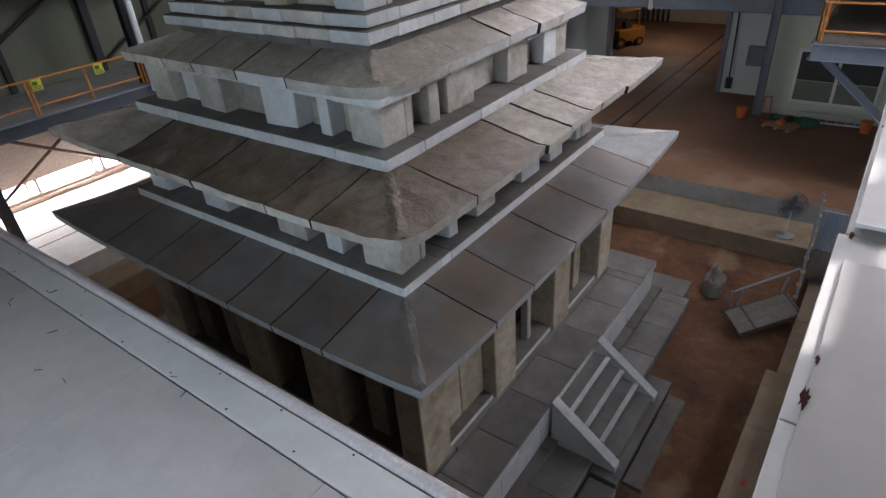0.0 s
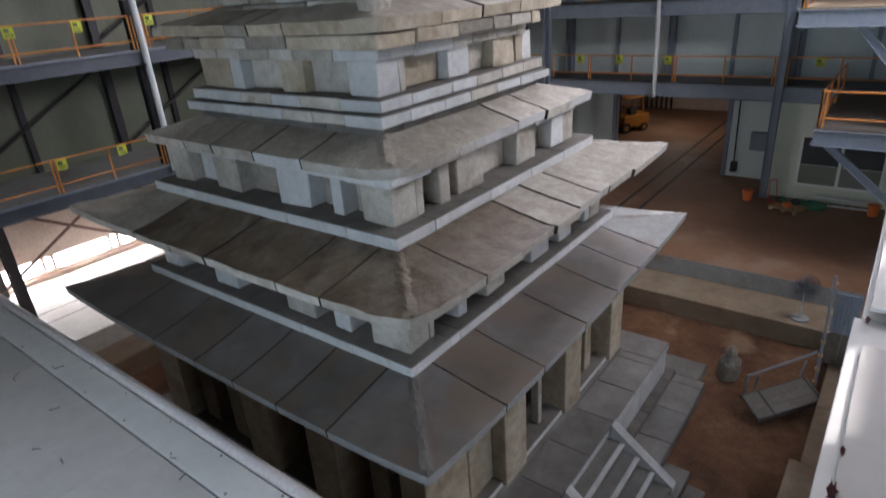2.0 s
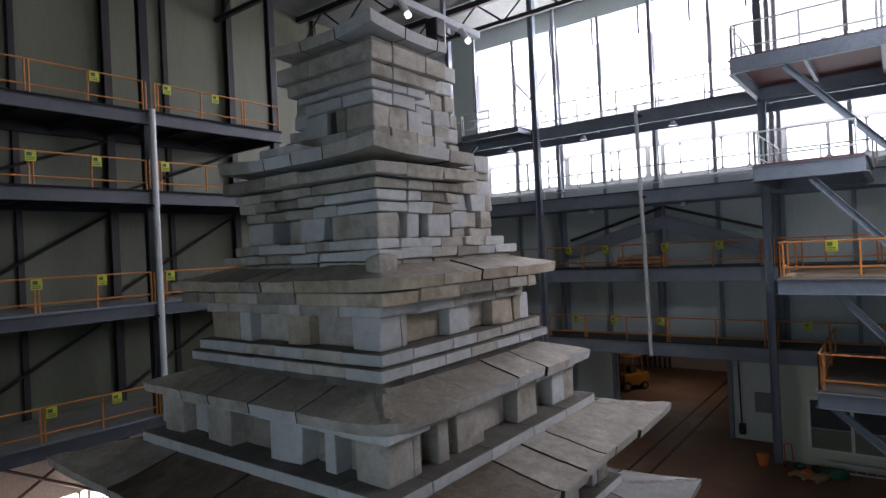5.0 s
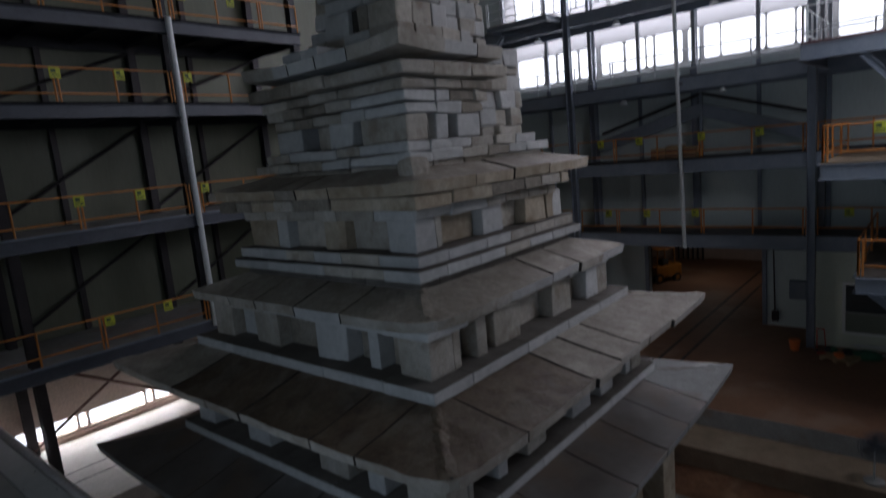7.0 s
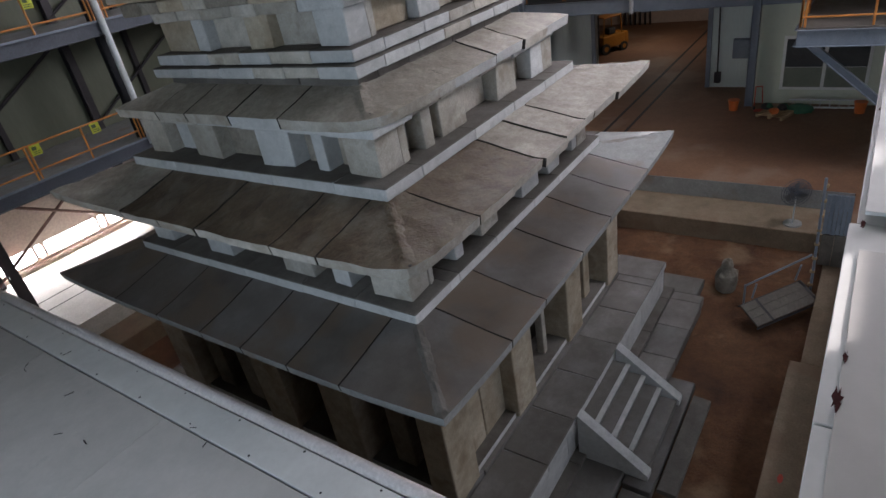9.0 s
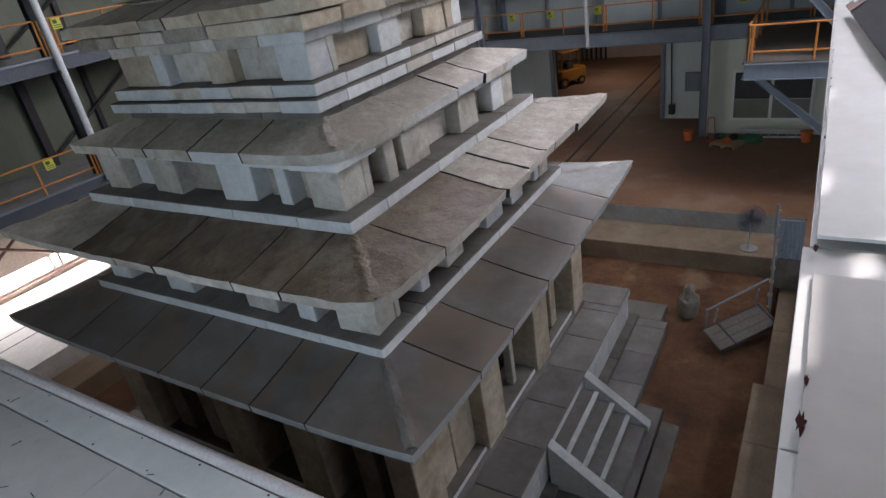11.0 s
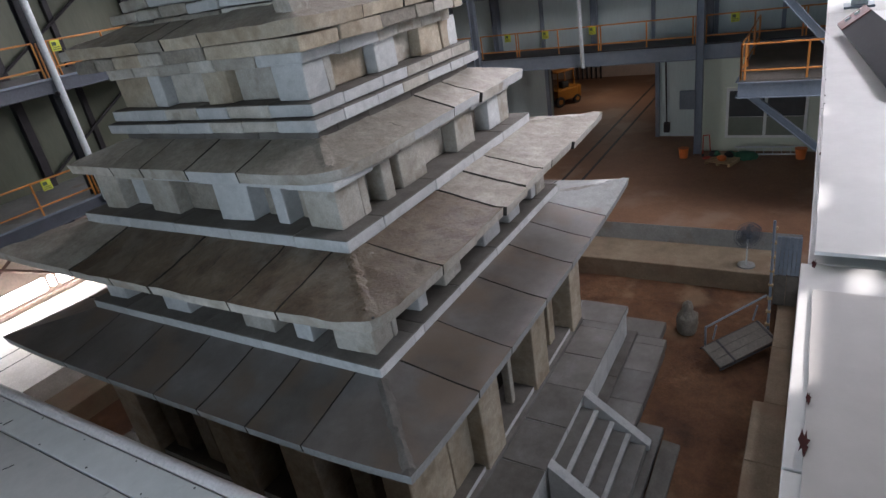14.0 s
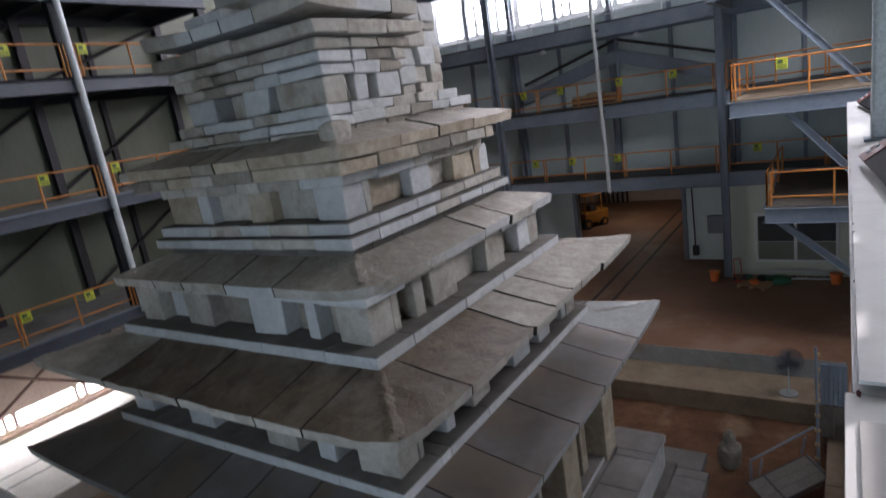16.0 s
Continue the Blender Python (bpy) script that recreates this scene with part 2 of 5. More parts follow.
CEIL = material("dark_roof_deck", [(0.20, 0.21, 0.20), (0.27, 0.28, 0.26)], 0.7, scale=0.5, fine=10, bump=0.05)
DAY = glow("bright_daylight_outside", (0.95, 0.98, 1.0), 7.0)
LAMPGLOW = glow("lamp_glass", (1.0, 0.98, 0.92), 6.0)


# ---------------------------------------------------------------- mesh helpers
def part(name, bm, mat, parent=None, label=""):
    me = bpy.data.meshes.new(name)
    bm.to_mesh(me)
    bm.free()
    me.materials.append(mat)
    ob = new(name, me)
    if parent is not None:
        ob.parent = parent
    if label:
        ob["label"] = label
    return ob


def thing(name, label, category, group="", kind=""):
    return tagged(new(name), label, category, group, kind)


def add_box(bm, x0, x1, y0, y1, z0, z1, bevel=0.0, jitter=0.0):
    r = bmesh.ops.create_cube(bm, size=1.0)
    vs = r["verts"]
    for v in vs:
        v.co = Vector(((x0 + x1) / 2 + v.co.x * (x1 - x0), (y0 + y1) / 2 + v.co.y * (y1 - y0), (z0 + z1) / 2 + v.co.z * (z1 - z0)))
        if jitter:
            v.co += Vector([random.uniform(-jitter, jitter) for _ in range(3)])
    if bevel:
        es = list({e for v in vs for e in v.link_edges})
        bmesh.ops.bevel(bm, geom=es, offset=bevel, segments=2 if bevel > 0.024 else 1, affect="EDGES", profile=0.6)
    return bm


def box(*a, **k):
    return add_box(bmesh.new(), *a, **k)


def add_rod(bm, a, b, r, sides=8):
    a, b = Vector(a), Vector(b)
    m = Matrix.Translation((a + b) / 2) @ (b - a).to_track_quat("Z", "Y").to_matrix().to_4x4()
    bmesh.ops.create_cone(bm, cap_ends=True, segments=sides, radius1=r, radius2=r, depth=(b - a).length, matrix=m)
    return bm


def rod(a, b, r, sides=8):
    return add_rod(bmesh.new(), a, b, r, sides)


def beam(a, b, wide, high, flange=0.02):
    """An I-beam along a-b (wide across, high in its upright plane)."""
    a, b = Vector(a), Vector(b)
    bm = bmesh.new()
    L = (b - a).length
    add_box(bm, -wide / 2, wide / 2, -high / 2, -high / 2 + flange, -L / 2, L / 2)
    add_box(bm, -wide / 2, wide / 2, high / 2 - flange, high / 2, -L / 2, L / 2)
    add_box(bm, -flange / 2, flange / 2, -high / 2 + flange, high / 2 - flange, -L / 2, L / 2)
    bm.transform(Matrix.Translation((a + b) / 2) @ (b - a).to_track_quat("Z", "Y").to_matrix().to_4x4())
    return bm


def structure(name, bm, mat, label, category="structure", parent=None):
    return tagged(part(name, bm, mat, parent), label, category, kind="structure")

# ---------------------------------------------------------------- the hall
FZ = 1.33          # hall floor
X0, X1, Y0, Y1, TOP = -14.0, 21.2, -13.0, 16.4, 24.0

bm = bmesh.new()
bmesh.ops.create_grid(bm, x_segments=90, y_segments=90, size=1.0)
for v in bm.verts:
    v.co.x, v.co.y = -1.6 + v.co.x * 12.4, -1.0 + v.co.y * 12.2
    v.co.z = 0.05 * noise.noise(v.co * 0.5) + 0.025 * noise.noise(v.co * 2.1)
structure("ground", bm, SOIL, "reddish brown bare soil in the excavated pit round the pagoda", "ground")

bm = bmesh.new()
add_box(bm, 10.74, 36.0, Y0, Y1, 0.3, FZ)
add_box(bm, X0, 10.74, Y0, -9.32, 0.3, FZ)
add_box(bm, X0, -11.5, -9.32, 10.35, 0.3, FZ)
structure("floor", bm, FLOOR, "dusty brown hall floor with faint wheel tracks", "floor")
structure("floor_north", box(X0, 10.74, 10.35, Y1, 0.3, FZ + 0.004), PALEFLOOR, "pale sheeted floor beside the pit, bright with daylight", "floor")

# concrete steps round the pit
bench = thing("pit_bench", "dusty concrete bench stepping down into the pit", "bench", kind="structure")
for a in ((9.05, 10.74, -8.7, 10.35), (-11.5, 9.05, 9.04, 10.35)):
    part("bench_step", box(a[0], a[1], a[2], a[3], -0.3, 0.68, bevel=0.02), CONCRETE, bench)
ledge = thing("pit_ledge", "beige concrete ledge along the pit with a red paint mark", "ledge", kind="structure")
xs = [-11.5, -3.6, -1.3, 1.0, 2.95]
for a, b in zip(xs, xs[1:]):
    part("ledge_block", box(a + 0.006, b - 0.006, -9.32, -8.63 + random.uniform(-0.02, 0.02), -0.3, 0.7, bevel=0.015), CONCRETE, ledge)
for a, b in zip([2.95, 5.2, 7.4], [5.2, 7.4, 9.05]):
    part("ledge_block", box(a + 0.006, b - 0.006, -9.32, -8.86 + random.uniform(-0.02, 0.02), -0.3, 0.7, bevel=0.015), CONCRETE, ledge)
bm = bmesh.new()
bmesh.ops.create_circle(bm, cap_ends=True, segments=7, radius=0.1, matrix=pose(-0.55, -8.95, 0.705) @ Matrix.Diagonal((1.2, 0.5, 1, 1)))
part("paint_mark", bm, REDMARK, ledge, "small red paint mark")

structure("kerb", box(10.715, 10.737, -9.3, 10.34, 0.684, 1.325), KERB, "grey cast concrete step face above the bench", "kerb")

# crane tracks let into the floor
for y in (0.13, -0.75):
    tr = thing("floor_track", "dark steel track let into the brown floor", "track", "floor tracks", "structure")
    part("track_groove", box(11.2, 35.0, y - 0.06, y + 0.06, FZ - 0.05, FZ + 0.006), BLACK, tr)
    part("track_rail", box(11.2, 35.0, y - 0.02, y + 0.02, FZ + 0.006, FZ + 0.02), DARKSTEEL, tr)


def translucent(name, colour, front=0.45):
    m = bpy.data.materials.new(name)
    m.use_nodes = True
    n, l = m.node_tree.nodes, m.node_tree.links
    t = n.new("ShaderNodeBsdfTranslucent")
    t.inputs[0].default_value = (*colour, 1)
    mix = n.new("ShaderNodeMixShader")
    mix.inputs[0].default_value = front
    l.new(t.outputs[0], mix.inputs[1])
    l.new(n["Principled BSDF"].outputs[0], mix.inputs[2])
    n["Principled BSDF"].inputs["Base Color"].default_value = (*colour, 1)
    l.new(mix.outputs[0], n["Material Output"].inputs[0])
    return m


SHEET = translucent("translucent_sheet", (0.20, 0.205, 0.21))
CLADDING = translucent("bright_translucent_cladding", (0.43, 0.432, 0.435), 0.3)

# east wall: panels with a doorway, two bands of windows
bm = bmesh.new()
add_box(bm, X1, X1 + 0.3, Y0, -2.5, FZ, 5.0)
add_box(bm, X1, X1 + 0.3, 2.95, Y1, FZ, 5.0)
add_box(bm, X1, X1 + 0.3, Y0, Y1, 5.0, 13.9)
add_box(bm, X1, X1 + 0.3, Y0, Y1, 22.9, TOP)
add_box(bm, X1, X1 + 0.3, 11.2, Y1, 13.9, 22.9)
add_box(bm, X1, X1 + 0.3, Y0, -11.6, 13.9, 22.9)
structure("wall_east", bm, PANEL, "pale green metal wall panels with a wide doorway", "wall")
for y in (-10.5, -7.8, -5.15, -2.43, 0.28, 3.08, 5.5, 8.3, 13.5):
    for z0, z1 in ((5.05, 13.85), (13.95, 22.9)):
        if z0 < 10 or -11 < y < 11:
            # upper posts take the paler steel to stand for window glare
            structure("wall_post", box(X1 - 0.16, X1 - 0.002, y - 0.08, y + 0.08, z0, z1), STEEL if z0 < 10 else PALESTEEL, "blue grey steel post on the panel wall", "post")

# window wall: two rows of rounded panes in translucent cladding, an open strip at the top
PANES = [(-11.3, -9.8), (-9.7, -8.4), (-8.3, -7.05), (-6.92, -5.43), (-4.61, -3.9), (-3.83, -2.74), (-2.67, -2.35), (-2.29, -0.82), (-0.77, -0.05), (0.15, 0.68),
         (0.94, 2.28), (2.36, 2.72), (2.78, 3.81), (3.92, 5.16), (5.43, 6.41), (6.5, 7.0), (7.1, 7.73), (7.85, 8.48), (8.61, 10.31)]
ROWS = ((14.15, 15.62), (17.85, 19.32))
for k, (za, zb) in enumerate(((13.9, ROWS[0][0]), (ROWS[0][1], ROWS[1][0]), (ROWS[1][1], 21.5))):
    structure("cladding_sheet_%d" % (k + 1), box(X1 + 0.1, X1 + 0.13, -11.6, 11.2, za, zb), CLADDING, "whitish translucent cladding sheet between window bands", "cladding")
for k, (za, zb) in enumerate(ROWS):
    win = thing("window_%d" % (5 + k), "long row of glaring rounded panes in pale frames", "window", kind="structure")
    ends = [-11.6, *[v for p in PANES for v in p], 11.2]
    for a, b in zip(ends[0::2], ends[1::2]):
        part("mullion", box(X1 + 0.06, X1 + 0.16, a, b, za + 0.001, zb - 0.001, bevel=0.015), CLADDING, win)
    for a, b in PANES:
        for y in (a, b):
            for z in (za, zb):
                sy, sz = (1 if y == a else -1), (1 if z == za else -1)
                bm = bmesh.new()
                r = 0.13
                rim = [(y, z)] + [(y + sy * (r - r * math.sin(t)), z + sz * (r - r * math.cos(t))) for t in np.linspace(0, math.pi / 2, 6)]
                f0 = [bm.verts.new((X1 + 0.08, p, q)) for p, q in rim]
                f1 = [bm.verts.new((X1 + 0.14, p, q)) for p, q in rim]
                bm.faces.new(f0)
                bm.faces.new(f1)
                for m in range(len(rim)):
                    bm.faces.new([f0[m - 1], f0[m], f1[m], f1[m - 1]])
                bmesh.ops.recalc_face_normals(bm, faces=bm.faces)
                part("corner_fillet", bm, CLADDING, win)
win = thing("window_1", "bright strip of windows under the roof", "window", kind="structure")
for k in range(10):
    part("mullion", box(X1 + 0.02, X1 + 0.1, -11.6 + k * 2.5, -11.5 + k * 2.5, 21.5, 22.9), STEEL, win)
# thicker uprights and crossed braces
for y in (-4.9, 0.3, 5.6, 10.9):
    structure("wall_column", beam((X1 - 0.3, y, FZ if y != 0.3 else 5.0), (X1 - 0.3, y, 13.9), 0.3, 0.3), STEEL, "blue grey steel wall column", "column")
    structure("wall_column", beam((X1 - 0.3, y, 13.904), (X1 - 0.3, y, TOP), 0.18, 0.18), PALESTEEL, "upper wall column, its colour paled for the window glare", "column")
for a, b in (((6.2, 18.0), (8.4, 20.6)), ((8.4, 18.0), (6.2, 20.6))):
    structure("wall_brace", rod((X1 - 0.1, a[0], a[1]), (X1 - 0.1, b[0], b[1]), 0.04), STEEL, "thin crossed steel wall brace", "brace")
# low gable frame on the middle gallery
for y, z, yt, zt in ((5.2, 10.35, 5.0, 11.05), (-5.0, 10.1, -4.7, 11.1)):
    structure("gable_rafter", beam((20.6, -0.05, 11.75), (20.6, y, z), 0.2, 0.62), STEEL, "broad sloping steel rafter rising to an apex", "rafter")
    structure("gable_tie", box(-0.04, 0.04, -0.07, 0.07, 0, 1), DARKSTEEL, "thin dark bar above the gable rafter", "brace").matrix_world = Matrix.Translation((20.7, -0.05, 12.5)) @ (Vector((20.7, yt, zt)) - Vector((20.7, -0.05, 12.5))).to_track_quat("Z", "Y").to_matrix().to_4x4() @ Matrix.Diagonal((1, 1, (Vector((0, yt, zt)) - Vector((0, -0.05, 12.5))).length, 1))
structure("gable_post", box(20.55, 20.65, -0.12, 0.02, 9.6, 12.5), STEEL, "slim post under the gable apex", "post")
for k in range(3):
    cr = thing("stored_crate", "reddish brown wooden crate on the gallery floor", "crate", "crates on the gallery")
    part("body", box(19.3, 20.1, -0.2 + k * 0.72, 0.48 + k * 0.72, 9.6, 10.1 + 0.1 * (k % 2), bevel=0.01), WOOD, cr)
    for z in (9.68, 9.9):
        part("batten", box(19.27, 19.3, -0.2 + k * 0.72, 0.48 + k * 0.72, z, z + 0.08), RUST, cr)

# room beyond the doorway
bm = bmesh.new()
add_box(bm, 36.0, 36.3, Y0, Y1, 0.3, 6.0)
add_box(bm, X1 + 0.3, 36.0, -6.3, -6.0, FZ, 6.0)
add_box(bm, X1 + 0.3, 36.0, 11.0, 11.3, FZ, 6.0)
add_box(bm, X1 + 0.3, 36.0, -6.0, 11.0, 5.9, 6.2)
structure("back_room", bm, TANPANEL, "dim tan back room beyond the doorway", "wall")
for k in range(7):
    structure("stored_plank", box(35.5, 35.6, 4.5 + k * 0.35, 4.62 + k * 0.35, FZ, 4.2 + 0.3 * random.random(), bevel=0.01), DARKSTEEL, "dark upright profile leaning at the back room wall", "plank")
# added light and housing, out of view, to brighten the back room
window_light("back_room_fill_light", (29.0, 2.0, 5.7), (29.0, 2.0, 0.0), 1.2, 0.3, LIGHT_B, (1.0, 0.9, 0.75))
lamp = thing("added_strip_lamp", "added white strip lamp, unseen under the back room ceiling", "lamp")
part("housing", box(28.3, 29.7, 1.8, 2.2, 5.78, 5.88), WHITEPIPE, lamp)

# doorway jambs, side panels and pipe
for y in (-2.6, 3.05):
    structure("door_jamb", box(X1 - 0.12, X1 - 0.003, y - 0.1, y + 0.1, FZ, 5.0, bevel=0.01), STEEL, "steel jamb of the wide doorway", "jamb")
pipe = thing("wall_pipe", "dark conduit pipe with a box on the panel wall", "pipe")
part("conduit", rod((X1 - 0.12, -3.05, FZ + 0.6), (X1 - 0.12, -3.0, 5.0), 0.035), DARKSTEEL, pipe)
part("box", box(X1 - 0.22, X1 - 0.02, -3.2, -2.92, FZ + 0.25, FZ + 0.75, bevel=0.02), DARKSTEEL, pipe)
cab = thing("switch_box", "grey blue switch box on the panel wall", "switch box")
part("case", box(X1 - 0.2, X1 - 0.004, -4.35, -3.65, 2.72, 3.6, bevel=0.02), STEEL, cab)
part("lid", box(X1 - 0.22, X1 - 0.2, -4.31, -3.69, 2.76, 3.56, bevel=0.005), STEEL, cab)

# north wall: tan lower part with low windows, green above
LOW = [(-7.1, -5.05), (-4.96, -4.68), (-4.58, -2.5), (-2.42, -2.14), (-2.05, 0.08), (0.16, 0.42), (0.52, 2.6)]
L0, L1 = 1.62, 2.2
bm = bmesh.new()
add_box(bm, X0, X1, Y1, Y1 + 0.3, FZ, L0)
add_box(bm, X0, X1, Y1, Y1 + 0.3, L1, 5.2)
ends = [X0, *[v for p in LOW for v in p], X1]
for a, b in zip(ends[0::2], ends[1::2]):
    add_box(bm, a, b, Y1, Y1 + 0.3, L0, L1)
structure("wall_north_low", bm, TANPANEL, "tan lower wall with a low strip of windows", "wall")
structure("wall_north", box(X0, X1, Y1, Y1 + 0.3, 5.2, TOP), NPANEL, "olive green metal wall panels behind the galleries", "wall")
low = thing("window_2", "low strip of glaring windows with rounded corners", "window", kind="structure")
for a, b in LOW:
    for x in (a, b):
        for z in (L0, L1):
            sx, sz = (1 if x == a else -1), (1 if z == L0 else -1)
            bm = bmesh.new()
            r = 0.11
            rim = [(x, z)] + [(x + sx * (r - r * math.sin(t)), z + sz * (r - r * math.cos(t))) for t in np.linspace(0, math.pi / 2, 6)]
            f0 = [bm.verts.new((p, Y1 + 0.01, q)) for p, q in rim]
            f1 = [bm.verts.new((p, Y1 + 0.08, q)) for p, q in rim]
            bm.faces.new(f0)
            bm.faces.new(f1)
            for m in range(len(rim)):
                bm.faces.new([f0[m - 1], f0[m], f1[m], f1[m - 1]])
            bmesh.ops.recalc_face_normals(bm, faces=bm.faces)
            part("corner_fillet", bm, TANPANEL, low)
    part("sash", box(a + 0.01, b - 0.01, Y1 + 0.12, Y1 + 0.16, L0, L0 + 0.035), DARKSTEEL, low)
sill = structure("window_sill", box(-7.4, 2.9, Y1 - 0.12, Y1 - 0.003, FZ + 0.004, 1.5, bevel=0.015), TANPANEL, "tan kerb under the low windows", "sill")
for y in (13.35, 12.45):
    gr = thing("floor_groove", "dark groove between pale floor sheets", "groove", "floor grooves", "structure")
    part("strip", box(X0, 10.7, y - 0.03, y + 0.03, FZ - 0.03, FZ + 0.009), BLACK, gr)

# unseen west and south walls, added to close the hall behind the camera
bm = bmesh.new()
add_box(bm, X0 - 0.3, X0, Y0, Y1, 0.3, 7.6)
add_box(bm, X0 - 0.3, X0, Y0, -9.0, 7.6, 12.0)
add_box(bm, X0 - 0.3, X0, 1.8, Y1, 7.6, 12.0)
add_box(bm, X0 - 0.3, X0, Y0, Y1, 12.0, TOP)
structure("wall_west", bm, NPANEL, "unseen olive green wall panels with an added window band", "wall")


def sun_gap(x, y, z, wide, deep):
    """The gap cut in the unseen south wall so that the sun reaches a patch (wide by deep) round x, y, z."""
    d = y - Y0
    return (x + d - wide / 2, x + d + wide / 2, z + (d - deep / 2) * 1.273, z + (d + deep / 2) * 1.273)


GAPS = [sun_gap(-7.3, -9.185, 9.4, 0.66, 0.17), sun_gap(-6.05, -9.19, 9.4, 0.32, 0.15), sun_gap(-4.38, -9.19, 9.4, 0.26, 0.15),
        sun_gap(5.1, -4.72, 5.16, 0.34, 0.5), sun_gap(13.9, -6.32, 9.5, 2.7, 0.22), sun_gap(2.7, -9.40, 9.4, 1.5, 0.26), (0.3, 12.5, 11.6, 18.0), (-7.0, 5.4, 3.2, 6.0), sun_gap(-6.77, -9.44, 9.4, 0.24, 0.1)]
bm = bmesh.new()
gx = sorted({X0, X1, *[g[0] for g in GAPS], *[g[1] for g in GAPS]})
gz = sorted({0.3, TOP, *[g[2] for g in GAPS], *[g[3] for g in GAPS]})
for xa, xb in zip(gx, gx[1:]):
    za = None
    for z0, z1 in zip(gz, gz[1:]):
        solid = not any(g[0] - 1e-6 <= xa and xb <= g[1] + 1e-6 and g[2] - 1e-6 <= z0 and z1 <= g[3] + 1e-6 for g in GAPS)
        if solid and za is None:
            za = z0
        if za is not None and (not solid or z1 == gz[-1]):
            add_box(bm, xa, xb, Y0 - 0.006, Y0, za, z1 if solid else z0)
            za = None
# added frosted sheets, with a slit left for the walkway's sun patch
frost = bmesh.new()
for xa, xb, za, zb in ((0.1, 5.58, 11.4, 18.2), (7.12, 12.7, 11.4, 18.2), (5.58, 7.12, 11.4, 13.9), (5.58, 7.12, 14.24, 18.2)):
    add_box(frost, xa, xb, Y0 - 0.06, Y0 - 0.03, za, zb)
structure("window_3", frost, SHEET, "added frosted window, unseen, high in the thin wall", "window")
structure("window_7", box(-7.2, 5.6, Y0 - 0.06, Y0 - 0.03, 3.0, 6.2), SHEET, "added frosted window, unseen, low in the thin wall", "window")
structure("window_4", box(X0 - 0.34, X0 - 0.31, -9.0, 1.8, 7.6, 12.0), SHEET, "added frosted window band, unseen behind the camera", "window")
structure("daylight_backdrop", box(21.95, 22.0, -13.0, 12.5, 13.5, 23.3), DAY, "glaring white daylight outside the windows", "backdrop")
structure("low_daylight_backdrop", box(-8.0, 4.0, 18.2, 18.3, 0.0, 4.0), DAY, "glaring white daylight outside the low windows", "backdrop")
structure("wall_south", bm, NPANEL, "unseen thin wall with gaps added to place the sunlight", "wall")

# ceiling and roof steel
structure("ceiling", box(X0 - 0.3, X1 + 0.3, Y0 - 0.3, Y1 + 0.3, TOP, TOP + 0.3), CEIL, "grey green roof deck high above the hall", "ceiling")
for x in (-8.0, -3.0, 2.0, 7.0, 12.0, 17.0):
    tr = thing("roof_truss", "dark steel roof truss across the hall", "truss", "roof trusses", "structure")
    part("top_chord", box(x - 0.12, x + 0.12, Y0, Y1, 23.6, 23.9), DARKSTEEL, tr)
    part("bottom_chord", box(x - 0.1, x + 0.1, Y0, Y1, 22.3, 22.5), DARKSTEEL, tr)
    y = Y0 + 0.2
    up = True
    while y + 1.6 < Y1:
        part("web", rod((x, y, 22.4 if up else 23.7), (x, y + 1.6, 23.7 if up else 22.4), 0.05, 6), DARKSTEEL, tr)
        y += 1.6
        up = not up
crane = thing("bridge_crane", "orange overhead crane girder with a hoist and work lamps", "crane")
part("girder", box(-13.0, 11.6, 5.7, 6.6, 22.0, 22.45, bevel=0.03), CONE, crane, "orange girder")
part("rail", box(-13.0, 13.6, 5.65, 5.95, 20.5, 20.8, bevel=0.02), PALESTEEL, crane, "pale hoist rail")
for x in (-8.0, -3.0, 2.0, 7.0, 11.0):
    part("hanger", box(x - 0.08, x + 0.08, 5.72, 5.88, 20.8, 22.0), STEEL, crane)
part("hoist", box(10.1, 10.7, 5.5, 6.1, 19.75, 20.5, bevel=0.06), DARKSTEEL, crane)
part("hoist_bracket", box(10.75, 10.87, 5.6, 5.9, 19.2, 20.5, bevel=0.03), WHITEPIPE, crane)
part("hook_block", box(10.3, 10.55, 5.68, 5.92, 19.3, 19.75, bevel=0.05), BLACK, crane)
for x in (8.0, 12.0):
    lm = part("work_lamp", rod((x, 5.3, 19.95), (x, 5.6, 20.45), 0.14, 12), WHITEPIPE, crane)
    part("bulb", rod((x, 5.22, 19.82), (x, 5.28, 19.92), 0.12, 12), LAMPGLOW, lm)


# ---------------------------------------------------------------- galleries
def guard_rail(a, b, z, mat=ORANGE, height=1.1, step=1.9):
    """A pipe rail on posts from a to b, standing at height z."""
    g = thing("guard_rail", "orange painted steel guard rail on the gallery edge", "guard rail", "gallery rails")
    a, b = Vector((*a, z)), Vector((*b, z))
    n = max(1, round((b - a).length / step))
    for k in range(n + 1):
        p = a.lerp(b, k / n)
        part("post", rod(p, p + Vector((0, 0, height)), 0.033, 6), mat, g)
        if k % 2 == 0:
            q = p + (b - a).normalized() * 0.12
            part("post", rod(q, q + Vector((0, 0, height)), 0.033, 6), mat, g)
    for h in (height, height * 0.27):
        part("rail", rod(a + Vector((0, 0, h)), b + Vector((0, 0, h)), 0.03, 6), mat, g)
    return g


